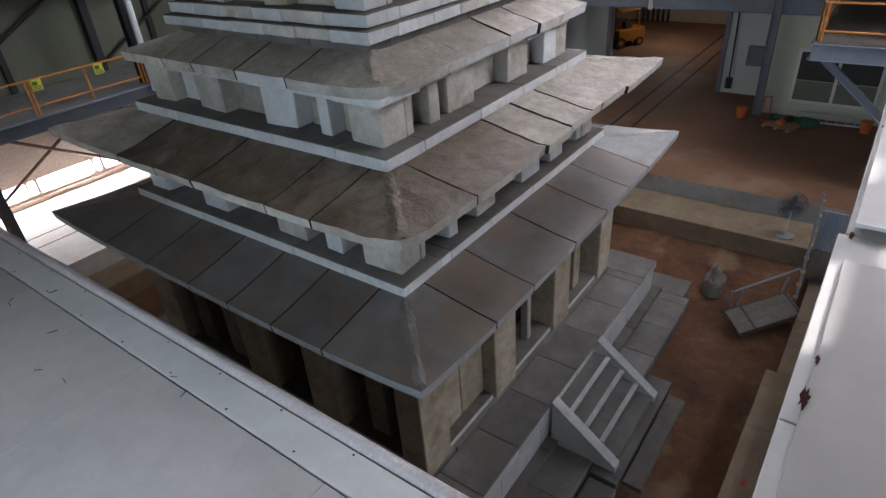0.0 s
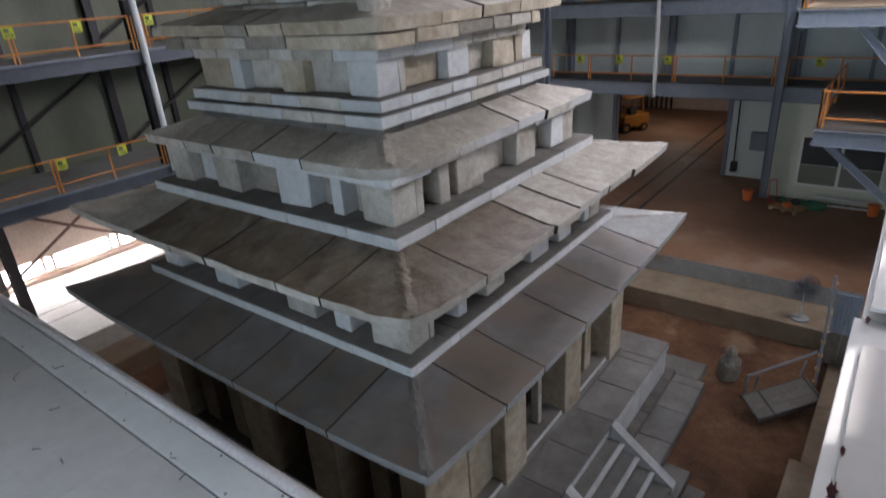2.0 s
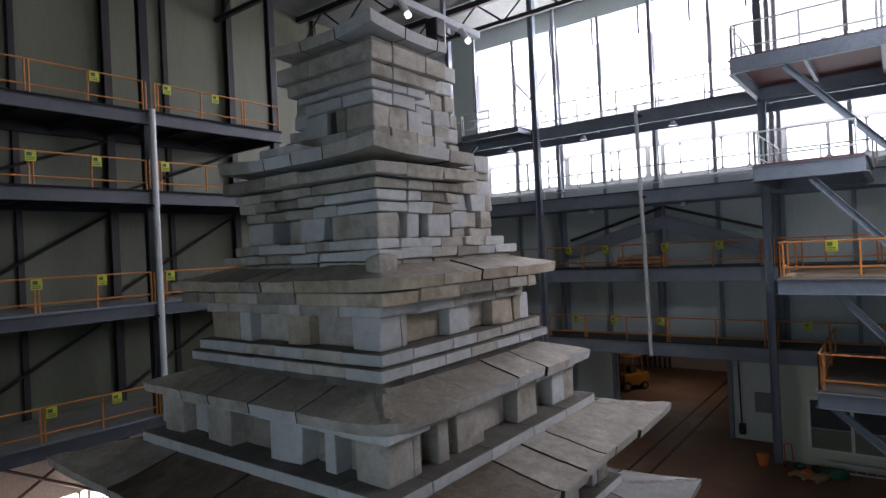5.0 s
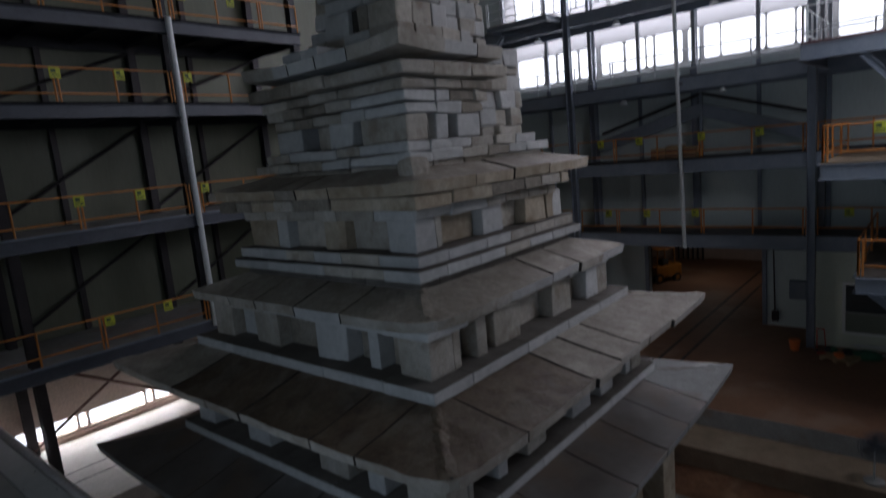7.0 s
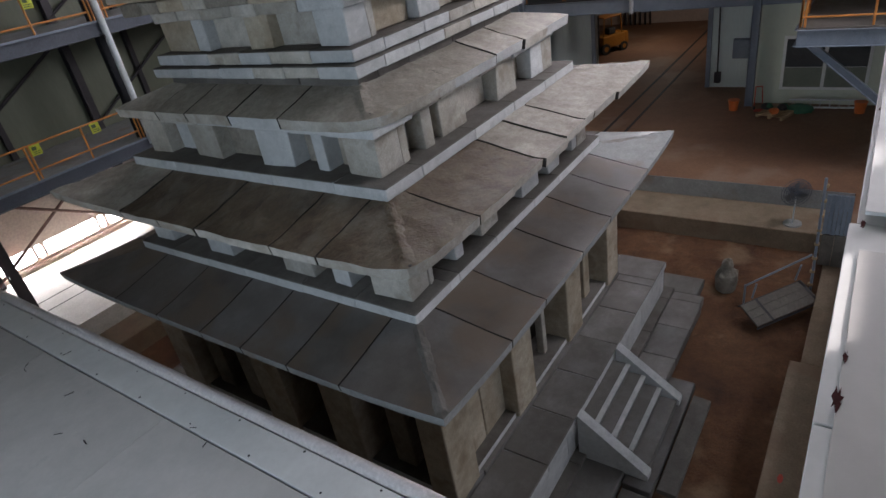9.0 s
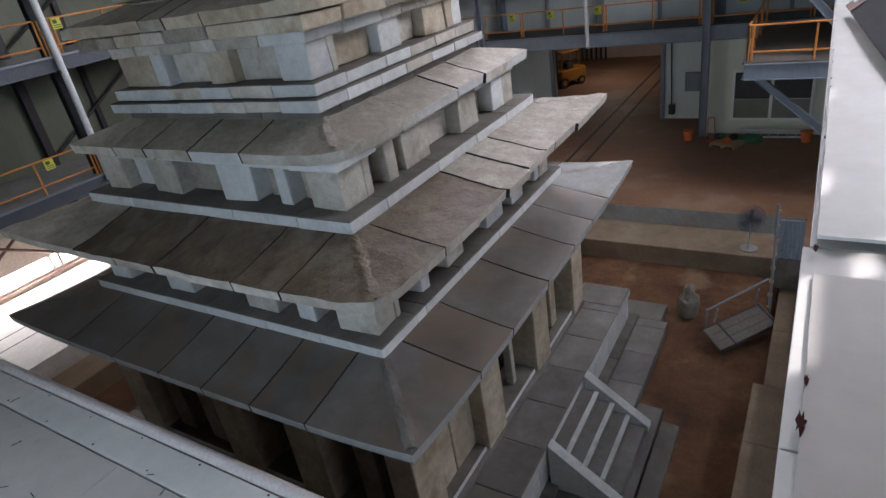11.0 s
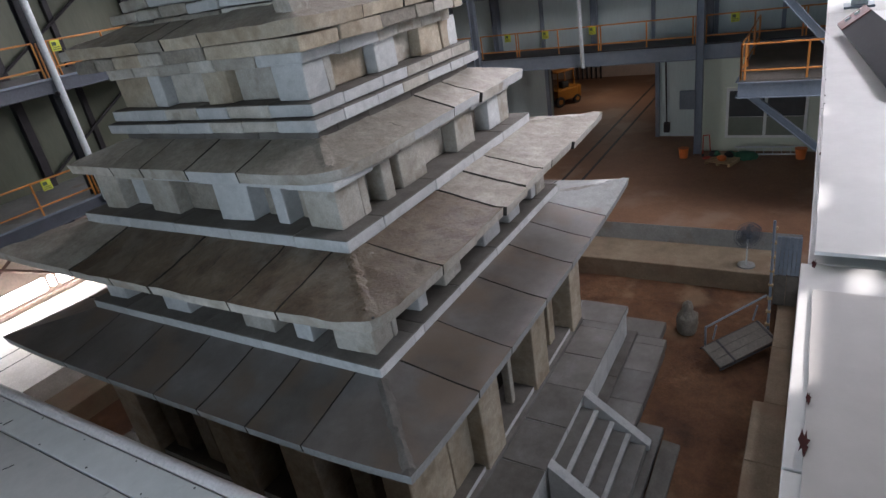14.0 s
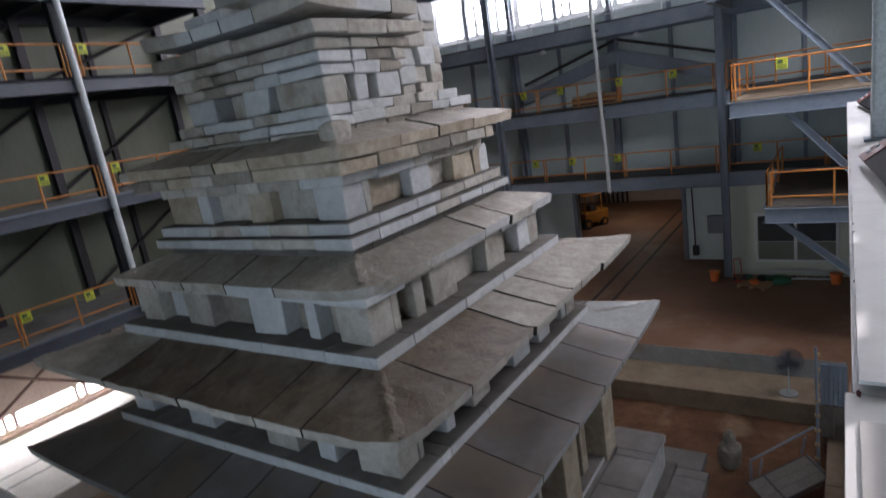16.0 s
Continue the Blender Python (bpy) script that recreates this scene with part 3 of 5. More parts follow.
def warning_sign(p, face):
    s = thing("warning_sign", "fluorescent yellow warning sign tied to the rail", "sign", "rail signs")
    plate = part("plate", box(-0.16, 0.16, -0.012, 0.012, -0.17, 0.17, bevel=0.008), YELLOW, s)
    part("symbol", box(-0.11, 0.03, -0.0165, -0.0125, 0.0, 0.12), DARKINK, plate)
    for h in (-0.05, -0.11):
        part("text_bar", box(-0.12, 0.12, -0.0165, -0.0125, h - 0.014, h + 0.014), DARKINK, plate)
    s.matrix_world = Matrix.Translation(p) @ pose(0, 0, 0, random.uniform(-4, 4), 0, face)
    return s


def gallery(name, x0, x1, y0, y1, z, depth=0.42, deck=None, steel=None):
    """A gallery floor: deck, edge beams and joists."""
    g = thing(name, "blue grey steel gallery floor with edge beams", "gallery", kind="structure")
    part("deck", box(x0, x1, y0, y1, z - 0.06, z), deck or DARKSTEEL, g)
    if steel and deck:
        part("edge_strip", box(x0, x1, y0 - 0.11, y0 - 0.002, z - 0.05, z + 0.012), STEEL, g, "pale steel edge strip")
    elif steel:
        # matt black plate: shade at the deck overhang put into its colour
        part("edge_plate", box(x0, x1, y0 - 0.13, y0 - 0.002, z - 0.05, z + 0.014), MATTBLACK, g, "edge plate, black to stand for the overhang shade")
    # north side: lighter front beam, darker rest, light and shade as colour
    for k, (a, b) in enumerate((((x0, y0), (x1, y0)), ((x0, y1), (x1, y1)), ((x0, y0), (x0, y1)), ((x1, y0), (x1, y1)))):
        part("edge_beam", beam((*a, z - 0.06 - depth / 2), (*b, z - 0.06 - depth / 2), 0.18, depth), (BEAMSTEEL if k == 0 else steel) if steel else STEEL, g)
    if x1 - x0 > y1 - y0:
        n = int((x1 - x0) / 1.9)
        for k in range(1, n):
            x = x0 + (x1 - x0) * k / n
            part("joist", beam((x, y0, z - 0.2), (x, y1, z - 0.2), 0.12, 0.24), steel or STEEL, g)
    else:
        n = int((y1 - y0) / 1.9)
        for k in range(1, n):
            y = y0 + (y1 - y0) * k / n
            part("joist", beam((x0, y, z - 0.2), (x1, y, z - 0.2), 0.12, 0.24), steel or STEEL, g)
    return g


# north galleries
NZ = (5.42, 9.5, 13.55, 16.45)
for k, z in enumerate(NZ):
    xe = 9.5 if k < 3 else 7.3
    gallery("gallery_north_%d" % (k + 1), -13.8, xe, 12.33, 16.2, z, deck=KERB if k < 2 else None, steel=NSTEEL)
    guard_rail((-13.5, 12.4), (1.3, 12.4), z)
    guard_rail((1.75, 12.4), (xe, 12.4), z)
for z, xs in ((5.42, (-2.1, -0.1)), (9.5, (-2.35, -0.4, 2.0)), (13.55, (-2.35, -0.4, 2.0)), (16.45, (-0.35, 2.2, 4.2))):
    for x in xs:
        warning_sign((x, 12.34, z + 0.92), 0)
for x in (-10.1, -4.4, 1.45, 7.15):
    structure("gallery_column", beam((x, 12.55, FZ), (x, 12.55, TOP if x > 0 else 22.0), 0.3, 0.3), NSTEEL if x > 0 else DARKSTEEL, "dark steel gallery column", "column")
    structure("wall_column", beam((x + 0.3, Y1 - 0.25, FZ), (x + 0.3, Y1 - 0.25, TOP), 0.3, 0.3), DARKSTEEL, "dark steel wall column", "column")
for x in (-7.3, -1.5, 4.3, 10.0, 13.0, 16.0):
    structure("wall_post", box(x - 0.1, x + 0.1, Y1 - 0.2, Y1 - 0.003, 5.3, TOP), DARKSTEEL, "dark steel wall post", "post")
for z0, z1 in zip((FZ, *NZ), NZ):
    for xa, xb in ((-4.1, 1.7), (1.7, 7.4), (-9.8, -4.1)):
        structure("cross_brace", rod((xa, Y1 - 0.35, z0 + 0.2), (xb, Y1 - 0.35, z1 - 0.5), 0.06), REDBROWN if z0 < 5 else DARKSTEEL, "thin dark crossed brace before the wall", "brace")
        if z0 < 5:
            structure("cross_brace", rod((xa, Y1 - 0.45, z1 - 0.5), (xb, Y1 - 0.45, z0 + 0.2), 0.06), REDBROWN, "thin dark crossed brace before the wall", "brace")
dp = thing("drain_pipe", "tall white drain pipe beside a gallery column", "pipe")
part("tube", rod((1.5, 12.15, 5.2), (1.5, 12.15, 16.5), 0.11, 14), WHITEPIPE, dp)
for z in (9.0, 13.0):
    part("bracket", box(1.35, 1.65, 12.1, 12.35, z - 0.06, z + 0.06), DARKSTEEL, dp)

# east galleries
EZ = (6.15, 9.6, 13.25, 17.0)
for k, z in enumerate(EZ):
    gallery("gallery_east_%d" % (k + 1), 18.6, X1 - 0.4, -12.5 if k < 3 else -11.0, 11.2 if k else 9.0, z, 0.6)
    # upper rails are white: window glare put into their colour
    guard_rail((18.65, -4.7), (18.65, 5.4), z, ORANGE if k < 2 else WHITEPIPE)
    guard_rail((18.65, -12.3 if k < 3 else -10.9), (18.65, -5.1), z, ORANGE if k < 2 else WHITEPIPE)
    guard_rail((18.65, 5.8), (18.65, 11.0), z, ORANGE if k < 2 else WHITEPIPE)
for y in (5.65, -4.9, 11.1):
    structure("gallery_column", beam((18.52, y, FZ), (18.52, y, TOP), 0.3, 0.3), STEEL, "blue grey steel gallery column", "column")
for z, ys in ((6.15, (3.9, 1.95, -0.3)), (9.6, (4.15, 2.2, -0.65, -3.0))):
    for y in ys:
        warning_sign((18.6, y, z + 0.92), -90)
hp = thing("hanging_pipe", "slim white pipe hanging before the east galleries", "pipe")
part("tube", rod((18.25, 0.1, 5.5), (18.25, 0.28, 17.2), 0.09, 12), WHITEPIPE, hp)
for z in (9.3, 12.9, 16.7):
    part("clip", box(18.2, 18.6, 0.1, 0.3, z - 0.04, z + 0.04), DARKSTEEL, hp)

# north-east balcony beside the column
gallery("balcony_5", 17.1, 18.4, 5.9, 9.4, 17.0, 0.26, PALEFLOOR)
guard_rail((17.15, 6.0), (17.15, 9.3), 17.0, WHITEPIPE)
structure("raking_brace", beam((17.3, 8.6, 16.4), (17.3, 10.9, 14.2), 0.15, 0.2), STEEL, "raking steel brace under the balcony", "brace")

# south-east balconies on raking braces
for k, (x, y, z, yb) in enumerate(((12.0, -7.07, 6.02, -12.8), (12.2, -6.1, 9.5, -12.8), (13.0, -5.42, 13.25, -8.5), (13.0, -4.85, 17.0, -11.2))):
    gallery("balcony_%d" % (k + 1), x, 18.4, yb, y, z, 0.5, (PLANK, CONCRETE, RUST, RUST)[k])
    # the two upper balconies have glare-whitened rails as well, by colour
    guard_rail((x + 0.05, y - 0.05), (x + 0.05, yb + 0.2), z, ORANGE if k < 2 else WHITEPIPE)
    guard_rail((x + 0.05, y - 0.05), (18.2, y - 0.05), z, ORANGE if k < 2 else WHITEPIPE)
    run = ((0.2, 0.4, 3.3, 3.1), (1.6, 0.55, 4.9, 4.4), (1.6, 0.55, 4.9, 4.4), (1.6, 0.55, 4.9, 4.4))[k]
    structure("raking_brace", beam((x + 0.2, y - run[0], z - run[1]), (x + 0.2, y - run[2], z - run[3]), 0.17, 0.22), STEEL, "raking steel brace under the balcony", "brace")
    if k == 1:
        warning_sign((x + 0.0, y - 1.49, z + 0.94), -90)
warning_sign((18.6, -6.18, 6.15 + 0.92), -90)

# office cabin under the east gallery
office = thing("office_cabin", "cream office cabin with a sliding window", "cabin")
part("wall", box(19.0, X1 - 0.02, -12.6, -4.95, FZ, 5.5, bevel=0.01), OFFICE, office)
wd = part("window", box(18.95, 18.998, -9.05, -5.95, 1.95, 4.15, bevel=0.01), FRAMEWHITE, office)
for a, b in ((-8.93, -7.55), (-7.43, -6.07)):
    part("pane", box(18.935, 18.949, a, b, 2.9, 4.03), GLASS, wd)
    part("panel", box(18.935, 18.949, a, b, 2.07, 2.88), BLIND, wd)

# small lamps under the east galleries
for z, ys in ((16.3, (7.5, 3.2, -1.2)), (12.55, (3.0, -1.5))):
    for y in ys:
        pl_ = thing("pendant_lamp", "small white lamp hanging under the gallery", "lamp", "gallery lamps")
        part("stem", rod((18.9, y, z), (18.9, y, z + 0.645), 0.02, 6), STEEL, pl_)
        bm = bmesh.new()
        bmesh.ops.create_cone(bm, cap_ends=True, segments=14, radius1=0.2, radius2=0.08, depth=0.2, matrix=Matrix.Translation((18.9, y, z - 0.1)))
        part("shade", bm, WHITEPIPE, pl_)

# ---------------------------------------------------------------- the stone pagoda
pagoda = thing("stone_pagoda", "tall granite pagoda of old brown and new pale stone", "pagoda")


def stone(name, x0, x1, y0, y1, z0, z1, mat, bevel=0.025, jitter=0.012, label="", dusty=None):
    ob = part(name, box(x0, x1, y0, y1, z0, z1, bevel=bevel, jitter=jitter), mat, pagoda, label)
    # the top faces' colour also holds the shade cast by the eaves
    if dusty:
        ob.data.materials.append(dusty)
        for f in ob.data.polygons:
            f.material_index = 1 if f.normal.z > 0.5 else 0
    return ob


def turned(side, x0, x1, y0, y1):
    """A box given on the west side (outer face at x0), turned to side 0 west, 1 south, 2 east, 3 north."""
    if side == 0:
        return x0, x1, y0, y1
    if side == 1:
        return y0, y1, x0, x1
    if side == 2:
        return -x1, -x0, y0, y1
    return y0, y1, -x1, -x0


def roof_piece(a, b, ze, zi, te, rise, us, vs, side, mat, power=1.25, round_=0.0, name="roof_slab", rough=0.012, curve=3.0, rim=None, ridge=0.02):
    """One roof slab: top follows the roof's slope from the eave (half width a, height ze) to the foot of the next storey
    (b, zi), the corners swing up by rise, the underside is level. us, vs: grid lines in plan on the west side."""
    bm = bmesh.new()
    drop = random.uniform(-0.5, 0.5) * rough

    def plan(u, v):
        if round_:
            c = max(abs(u), abs(v))
            q = (abs(u / c) ** round_ + abs(v / c) ** round_) ** (1 / round_)
            f = (c - b) / (a - b) if c > b else 0
            s = 1 / (1 + (q - 1) * max(0, f))
            return u * s, v * s
        return u, v

    def lift(u, v):
        c, m = max(abs(u), abs(v)), min(abs(u), abs(v))
        return rise * (m / c) ** curve * max(0, (c - b) / (a - b))

    def top(u, v):
        t = min(1.3, max(0, (a - max(abs(u), abs(v))) / (a - b)))
        return ze + (zi - ze) * t ** power + lift(u, v) + drop + rough * noise.noise(Vector((u * 2.3, v * 2.3, ze * 3))) + rough * 0.6 * noise.noise(Vector((u * 7, v * 7, ze))) + ridge * math.exp(-((abs(u) - abs(v)) / 0.16) ** 2) * min(1, t * 4) * (1 + noise.noise(Vector((u * 9, v * 9, 2))))

    tops, bots = {}, {}
    cells = []
    for i in range(len(us) - 1):
        for j in range(len(vs) - 1):
            cu, cv = (us[i] + us[i + 1]) / 2, (vs[j] + vs[j + 1]) / 2
            if max(abs(cu), abs(cv)) < b - 0.2:
                continue
            cells.append((i, j))
    for i, j in {(i + di, j + dj) for i, j in cells for di in (0, 1) for dj in (0, 1)}:
        u, v = us[i], vs[j]
        x, y = plan(u, v)
        tops[i, j] = bm.verts.new((x, y, top(u, v)))
        c = max(abs(u), abs(v))
        e = 0.03 if abs(c - a) < 0.01 else 0.0
        k = 1 - e / max(c, 0.1)
        bots[i, j] = bm.verts.new((x * k, y * k, ze - te + lift(u, v) * 0.9 + 0.4 * rough * noise.noise(Vector((u * 5, v * 5, 9)))))
    have = set(cells)
    for i, j in cells:
        q = [(i, j), (i + 1, j), (i + 1, j + 1), (i, j + 1)]
        same = abs(abs(us[i]) - abs(vs[j])) < 1e-6 and abs(abs(us[i + 1]) - abs(vs[j + 1])) < 1e-6
        if same:
            bm.faces.new([tops[q[0]], tops[q[1]], tops[q[2]]])
            bm.faces.new([tops[q[0]], tops[q[2]], tops[q[3]]])
        else:
            bm.faces.new([tops[k] for k in q])
        bm.faces.new([bots[k] for k in reversed(q)])
        for (p0, p1), nb in (((q[0], q[1]), (i, j - 1)), ((q[1], q[2]), (i + 1, j)), ((q[2], q[3]), (i, j + 1)), ((q[3], q[0]), (i - 1, j))):
            if nb not in have:
                f = bm.faces.new([bots[p0], bots[p1], tops[p1], tops[p0]])
                out = max(abs(us[p0[0]]), abs(vs[p0[1]])) > a - 0.01 and max(abs(us[p1[0]]), abs(vs[p1[1]])) > a - 0.01
                f.material_index = 1 if out else 2
    if side:
        bm.transform(Matrix.Rotation(radians(90) * side, 4, "Z"))
    bmesh.ops.recalc_face_normals(bm, faces=bm.faces)
    ob = part(name, bm, mat, pagoda)
    # rim: eave faces in another stone, cut paler, with their highlight in the colour
    ob.data.materials.append(rim or mat)
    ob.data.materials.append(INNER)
    return ob


def spread(a, b, step):
    n = max(1, round(abs(b - a) / step))
    return [a + (b - a) * k / n for k in range(n + 1)]


def roof(a, b, ze, zi, te, rise, joints_w, joints_s, mats, shift=(0, 0), **k):
    """A whole roof: a corner slab at each corner, slabs between. joints: the cuts along the west and the south eave."""
    g = 0.016
    round_, rims = k.pop("round_", 0.0), k.pop("rims", None)
    ragged = k.pop("ragged", 0.0)
    # pale puts the south slope's brighter light into its stone colour
    pale, tip, limit = k.pop("pale", None), k.pop("tip", None), k.pop("limit", None)
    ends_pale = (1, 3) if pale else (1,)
    west, south = sorted(joints_w), sorted(joints_s)
    back_w, back_s = sorted(-v for v in west), sorted(-v for v in south)
    for s in range(4):
        # cuts along this side, and the first cut of the side that shares its low corner
        cuts, other = ((west, south), (back_s, west), (back_w, back_s), (south, back_w))[s]
        for p, q in zip(cuts, cuts[1:]):
            if limit is not None and (s == 2 or (s == 1 and -(p + q) / 2 > limit)):
                continue
            loose = ragged * (0.3 if s == 0 else 1.0)
            pull = random.uniform(-0.4, 1.0) * loose
            if rims:
                k["rim"] = random.choice(rims)
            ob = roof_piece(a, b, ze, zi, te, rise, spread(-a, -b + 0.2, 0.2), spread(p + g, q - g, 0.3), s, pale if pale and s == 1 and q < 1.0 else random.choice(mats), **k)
            ob.location = (shift[0] + (pull, 0, -pull, 0)[s], shift[1] + (0, pull, 0, -pull)[s], random.uniform(-0.3, 0.3) * loose)
        if limit is not None and s in (1, 2):
            continue
        base = spread(-a, -(b - 0.2), 0.2)
        us = base + spread(-(b - 0.2), other[0] - g, 0.3)[1:]
        vs = base + spread(-(b - 0.2), cuts[0] - g, 0.3)[1:]
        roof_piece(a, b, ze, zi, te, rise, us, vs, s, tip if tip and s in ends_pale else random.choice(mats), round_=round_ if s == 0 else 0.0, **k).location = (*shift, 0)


def band(a, z0, z1, wide, mat, cuts, name="band_stone", jitter=0.006, mats=None, bevel=0.015):
    """A course of slabs round the storey: outer half width a, from z0 to z1."""
    for s in range(4):
        lo, hi = (-a, a) if s in (0, 2) else (-a + wide, a - wide)
        cs = [lo] + [c for c in cuts if lo + 0.2 < c < hi - 0.2] + [hi]
        for p, q in zip(cs, cs[1:]):
            x0, x1, y0, y1 = turned(s, -a, -a + wide, p + 0.004, q - 0.004)
            dz = random.uniform(-0.004, 0.004)
            # darker tops, pale sides: how light falls on the slabs, as colour
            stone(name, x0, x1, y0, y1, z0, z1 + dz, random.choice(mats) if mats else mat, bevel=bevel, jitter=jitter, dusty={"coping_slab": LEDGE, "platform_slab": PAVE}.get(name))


def storey(a, z0, z1, west, south, inner, mats_block, mats_wall, deep=0.55):
    """Blocks along the faces: west and south lists of (from, to, proud) along the face, recessed stones between."""
    for s in range(4):
        rows = (west, south, west, south)[s]
        spans = sorted(rows)
        for p, q, m in spans:
            x0, x1, y0, y1 = turned(s, -a, -a + deep, p, q)
            stone("pillar" if q - p < 0.5 else "block", x0, x1, y0, y1, z0, z1 + 0.03, m or random.choice(mats_block), bevel=0.03, jitter=0.02)
        for (p0, q0, m0), (p1, q1, m1) in zip(spans, spans[1:]):
            if p1 - q0 > 0.12:
                mid = [q0 + 0.01, p1 - 0.01]
                if p1 - q0 > 1.3:
                    mid = [q0 + 0.01, (q0 + p1) / 2, p1 - 0.01]
                for u, v in zip(mid, mid[1:]):
                    d = inner + random.uniform(-0.03, 0.03)
                    x0, x1, y0, y1 = turned(s, -a + d, -a + d + 0.3, u + 0.004, v - 0.004)
                    stone("wall_stone", x0, x1, y0, y1, z0, z1 + 0.02, random.choice(mats_wall), bevel=0.02, jitter=0.012)



def hip(a, b, ze, zi, rise, wide, high, mat, power=1.25, round_=0.0, sides=(0,)):
    """The rough, chiselled ridge where two roof slopes meet at a corner, with a drill hole near its tip."""
    def top(u, v):
        c, m = max(abs(u), abs(v)), min(abs(u), abs(v))
        t = max(0, (a - c) / (a - b))
        q = 2 ** (1 / round_) if round_ else 1.0
        s = 1 / (1 + (q - 1) * max(0, (c - b) / (a - b)))
        return Vector((u * s, v * s, ze + (zi - ze) * t ** power + rise * (m / c) ** 3.5 * (1 - t)))

    for side in sides:
        bm = bmesh.new()
        rows = []
        n = 46
        for k in range(n + 1):
            c = b + 0.02 + (a - b - 0.1) * k / n
            w = wide * (0.7 + 0.8 * abs(noise.noise(Vector((c * 6, ze, side)))))
            row = []
            for d, h in ((-1, -0.012), (-0.6, 0.5), (-0.15, 1.0), (0.2, 0.85), (0.6, 0.55), (1, -0.012)):
                o = d * w / 1.414
                p = top(-c + o, -c - o)
                lump = 1 + 0.9 * noise.noise(Vector((c * 13, d * 3, ze)))
                p.z += h if h < 0 else h * high * lump
                row.append(bm.verts.new(p))
            rows.append(row)
        for r0, r1 in zip(rows, rows[1:]):
            for k in range(5):
                bm.faces.new([r0[k], r0[k + 1], r1[k + 1], r1[k]])
        bm.transform(Matrix.Rotation(radians(90) * side, 4, "Z"))
        bmesh.ops.recalc_face_normals(bm, faces=bm.faces)
        part("hip_ridge", bm, mat, pagoda, "rough chiselled hip ridge")
    p = top(-a + 0.16, -a + 0.1)
    part("drill_hole", rod(p - Vector((0, 0, 0.02)), p + Vector((0, 0, 0.008)), 0.024, 8), BLACK, pagoda, "small dark drill hole")


# platforms
stone("platform_core", -4.75, 4.75, -4.75, 4.75, -0.3, 1.12, INNER, bevel=0, jitter=0)
band(5.22, 1.12, 1.32, 1.0, PALE, [-3.9, -2.6, -1.3, 0.0, 1.3, 2.6, 3.9], "platform_slab", bevel=0.02)
for s in range(4):
    cs = [-5.17, -3.4, -1.7, 0, 1.7, 3.4, 5.17] if s in (0, 2) else [-4.9, -3.2, -1.6, 0, 1.6, 3.2, 4.9]
    for p, q in zip(cs, cs[1:]):
        x0, x1, y0, y1 = turned(s, -5.17, -4.9, p + 0.004, q - 0.004)
        stone("platform_face_stone", x0, x1, y0, y1, 0.36, 1.115, PALE, bevel=0.012, jitter=0.004)
# plinth in the dark stone: the shadow below the platform as colour
band(5.42, 0.2, 0.36, 0.6, LEDGE, [-3.2, -1.6, 0, 1.6, 3.2], "platform_plinth_stone", bevel=0.015)
for i in range(-5, 5):
    for s in range(4):
        p = i * 1.25 + (0.0 if s % 2 else 0.2)
        lo, hi = max(p, -6.25 if s in (0, 2) else -5.4), min(p + 1.25, 6.25 if s in (0, 2) else 5.4)
        if hi - lo > 0.2:
            x0, x1, y0, y1 = turned(s, -6.25 + random.uniform(-0.02, 0.02), -5.38, lo + 0.006, hi - 0.006)
            stone("lower_platform_slab", x0, x1, y0, y1, -0.15, 0.25 + random.uniform(-0.02, 0.012), PAVE, bevel=0.02, jitter=0.012)
# inner floor of the ground storey
for s in range(4):
    lo, hi = (-4.2, 4.2) if s in (0, 2) else (-3.3, 3.3)
    x0, x1, y0, y1 = turned(s, -4.23, -3.3, lo, hi)
    stone("floor_slab", x0, x1, y0, y1, 1.1, 1.42, PAVE, bevel=0.01, jitter=0.003)

# stairs on the south side
for k, (yf, z) in enumerate(((-5.60, 1.10), (-5.96, 0.87), (-6.32, 0.63), (-6.68, 0.39))):
    part("stair_step", box(-1.0, 1.0, yf + 0.01, yf + 0.42, z - 0.3, z - 0.004, bevel=0.004), PAVE, pagoda)
    if k < 3:
        part("stair_nosing", box(-1.0, 1.0, yf - 0.012, yf + 0.09, z - 0.05, z + 0.008, bevel=0.006), PALE, pagoda, "pale step edge")
for x in (-1.28, 1.04):
    bm = bmesh.new()
    vs = [bm.verts.new((x + dx, y, z)) for dx in (0, 0.24) for y, z in ((-5.26, 0.2), (-6.72, 0.2), (-6.72, 0.34), (-5.26, 1.43))]
    for f in ((0, 1, 2, 3), (7, 6, 5, 4), (0, 4, 5, 1), (1, 5, 6, 2), (2, 6, 7, 3), (3, 7, 4, 0)):
        bm.faces.new([vs[i] for i in f])
    bmesh.ops.recalc_face_normals(bm, faces=bm.faces)
    part("balustrade_stone", bm, PALE, pagoda, "sloping pale stair cheek")
stone("stair_foot_slab", -1.5, 1.95, -6.85, -6.26, -0.1, 0.17, PAVE)
stone("stair_foot_slab", -1.3, 1.6, -7.3, -6.9, -0.1, 0.10, LEDGE)
stone("stair_foot_slab", -2.6, -1.6, -6.9, -6.3, -0.1, 0.15, PAVE)

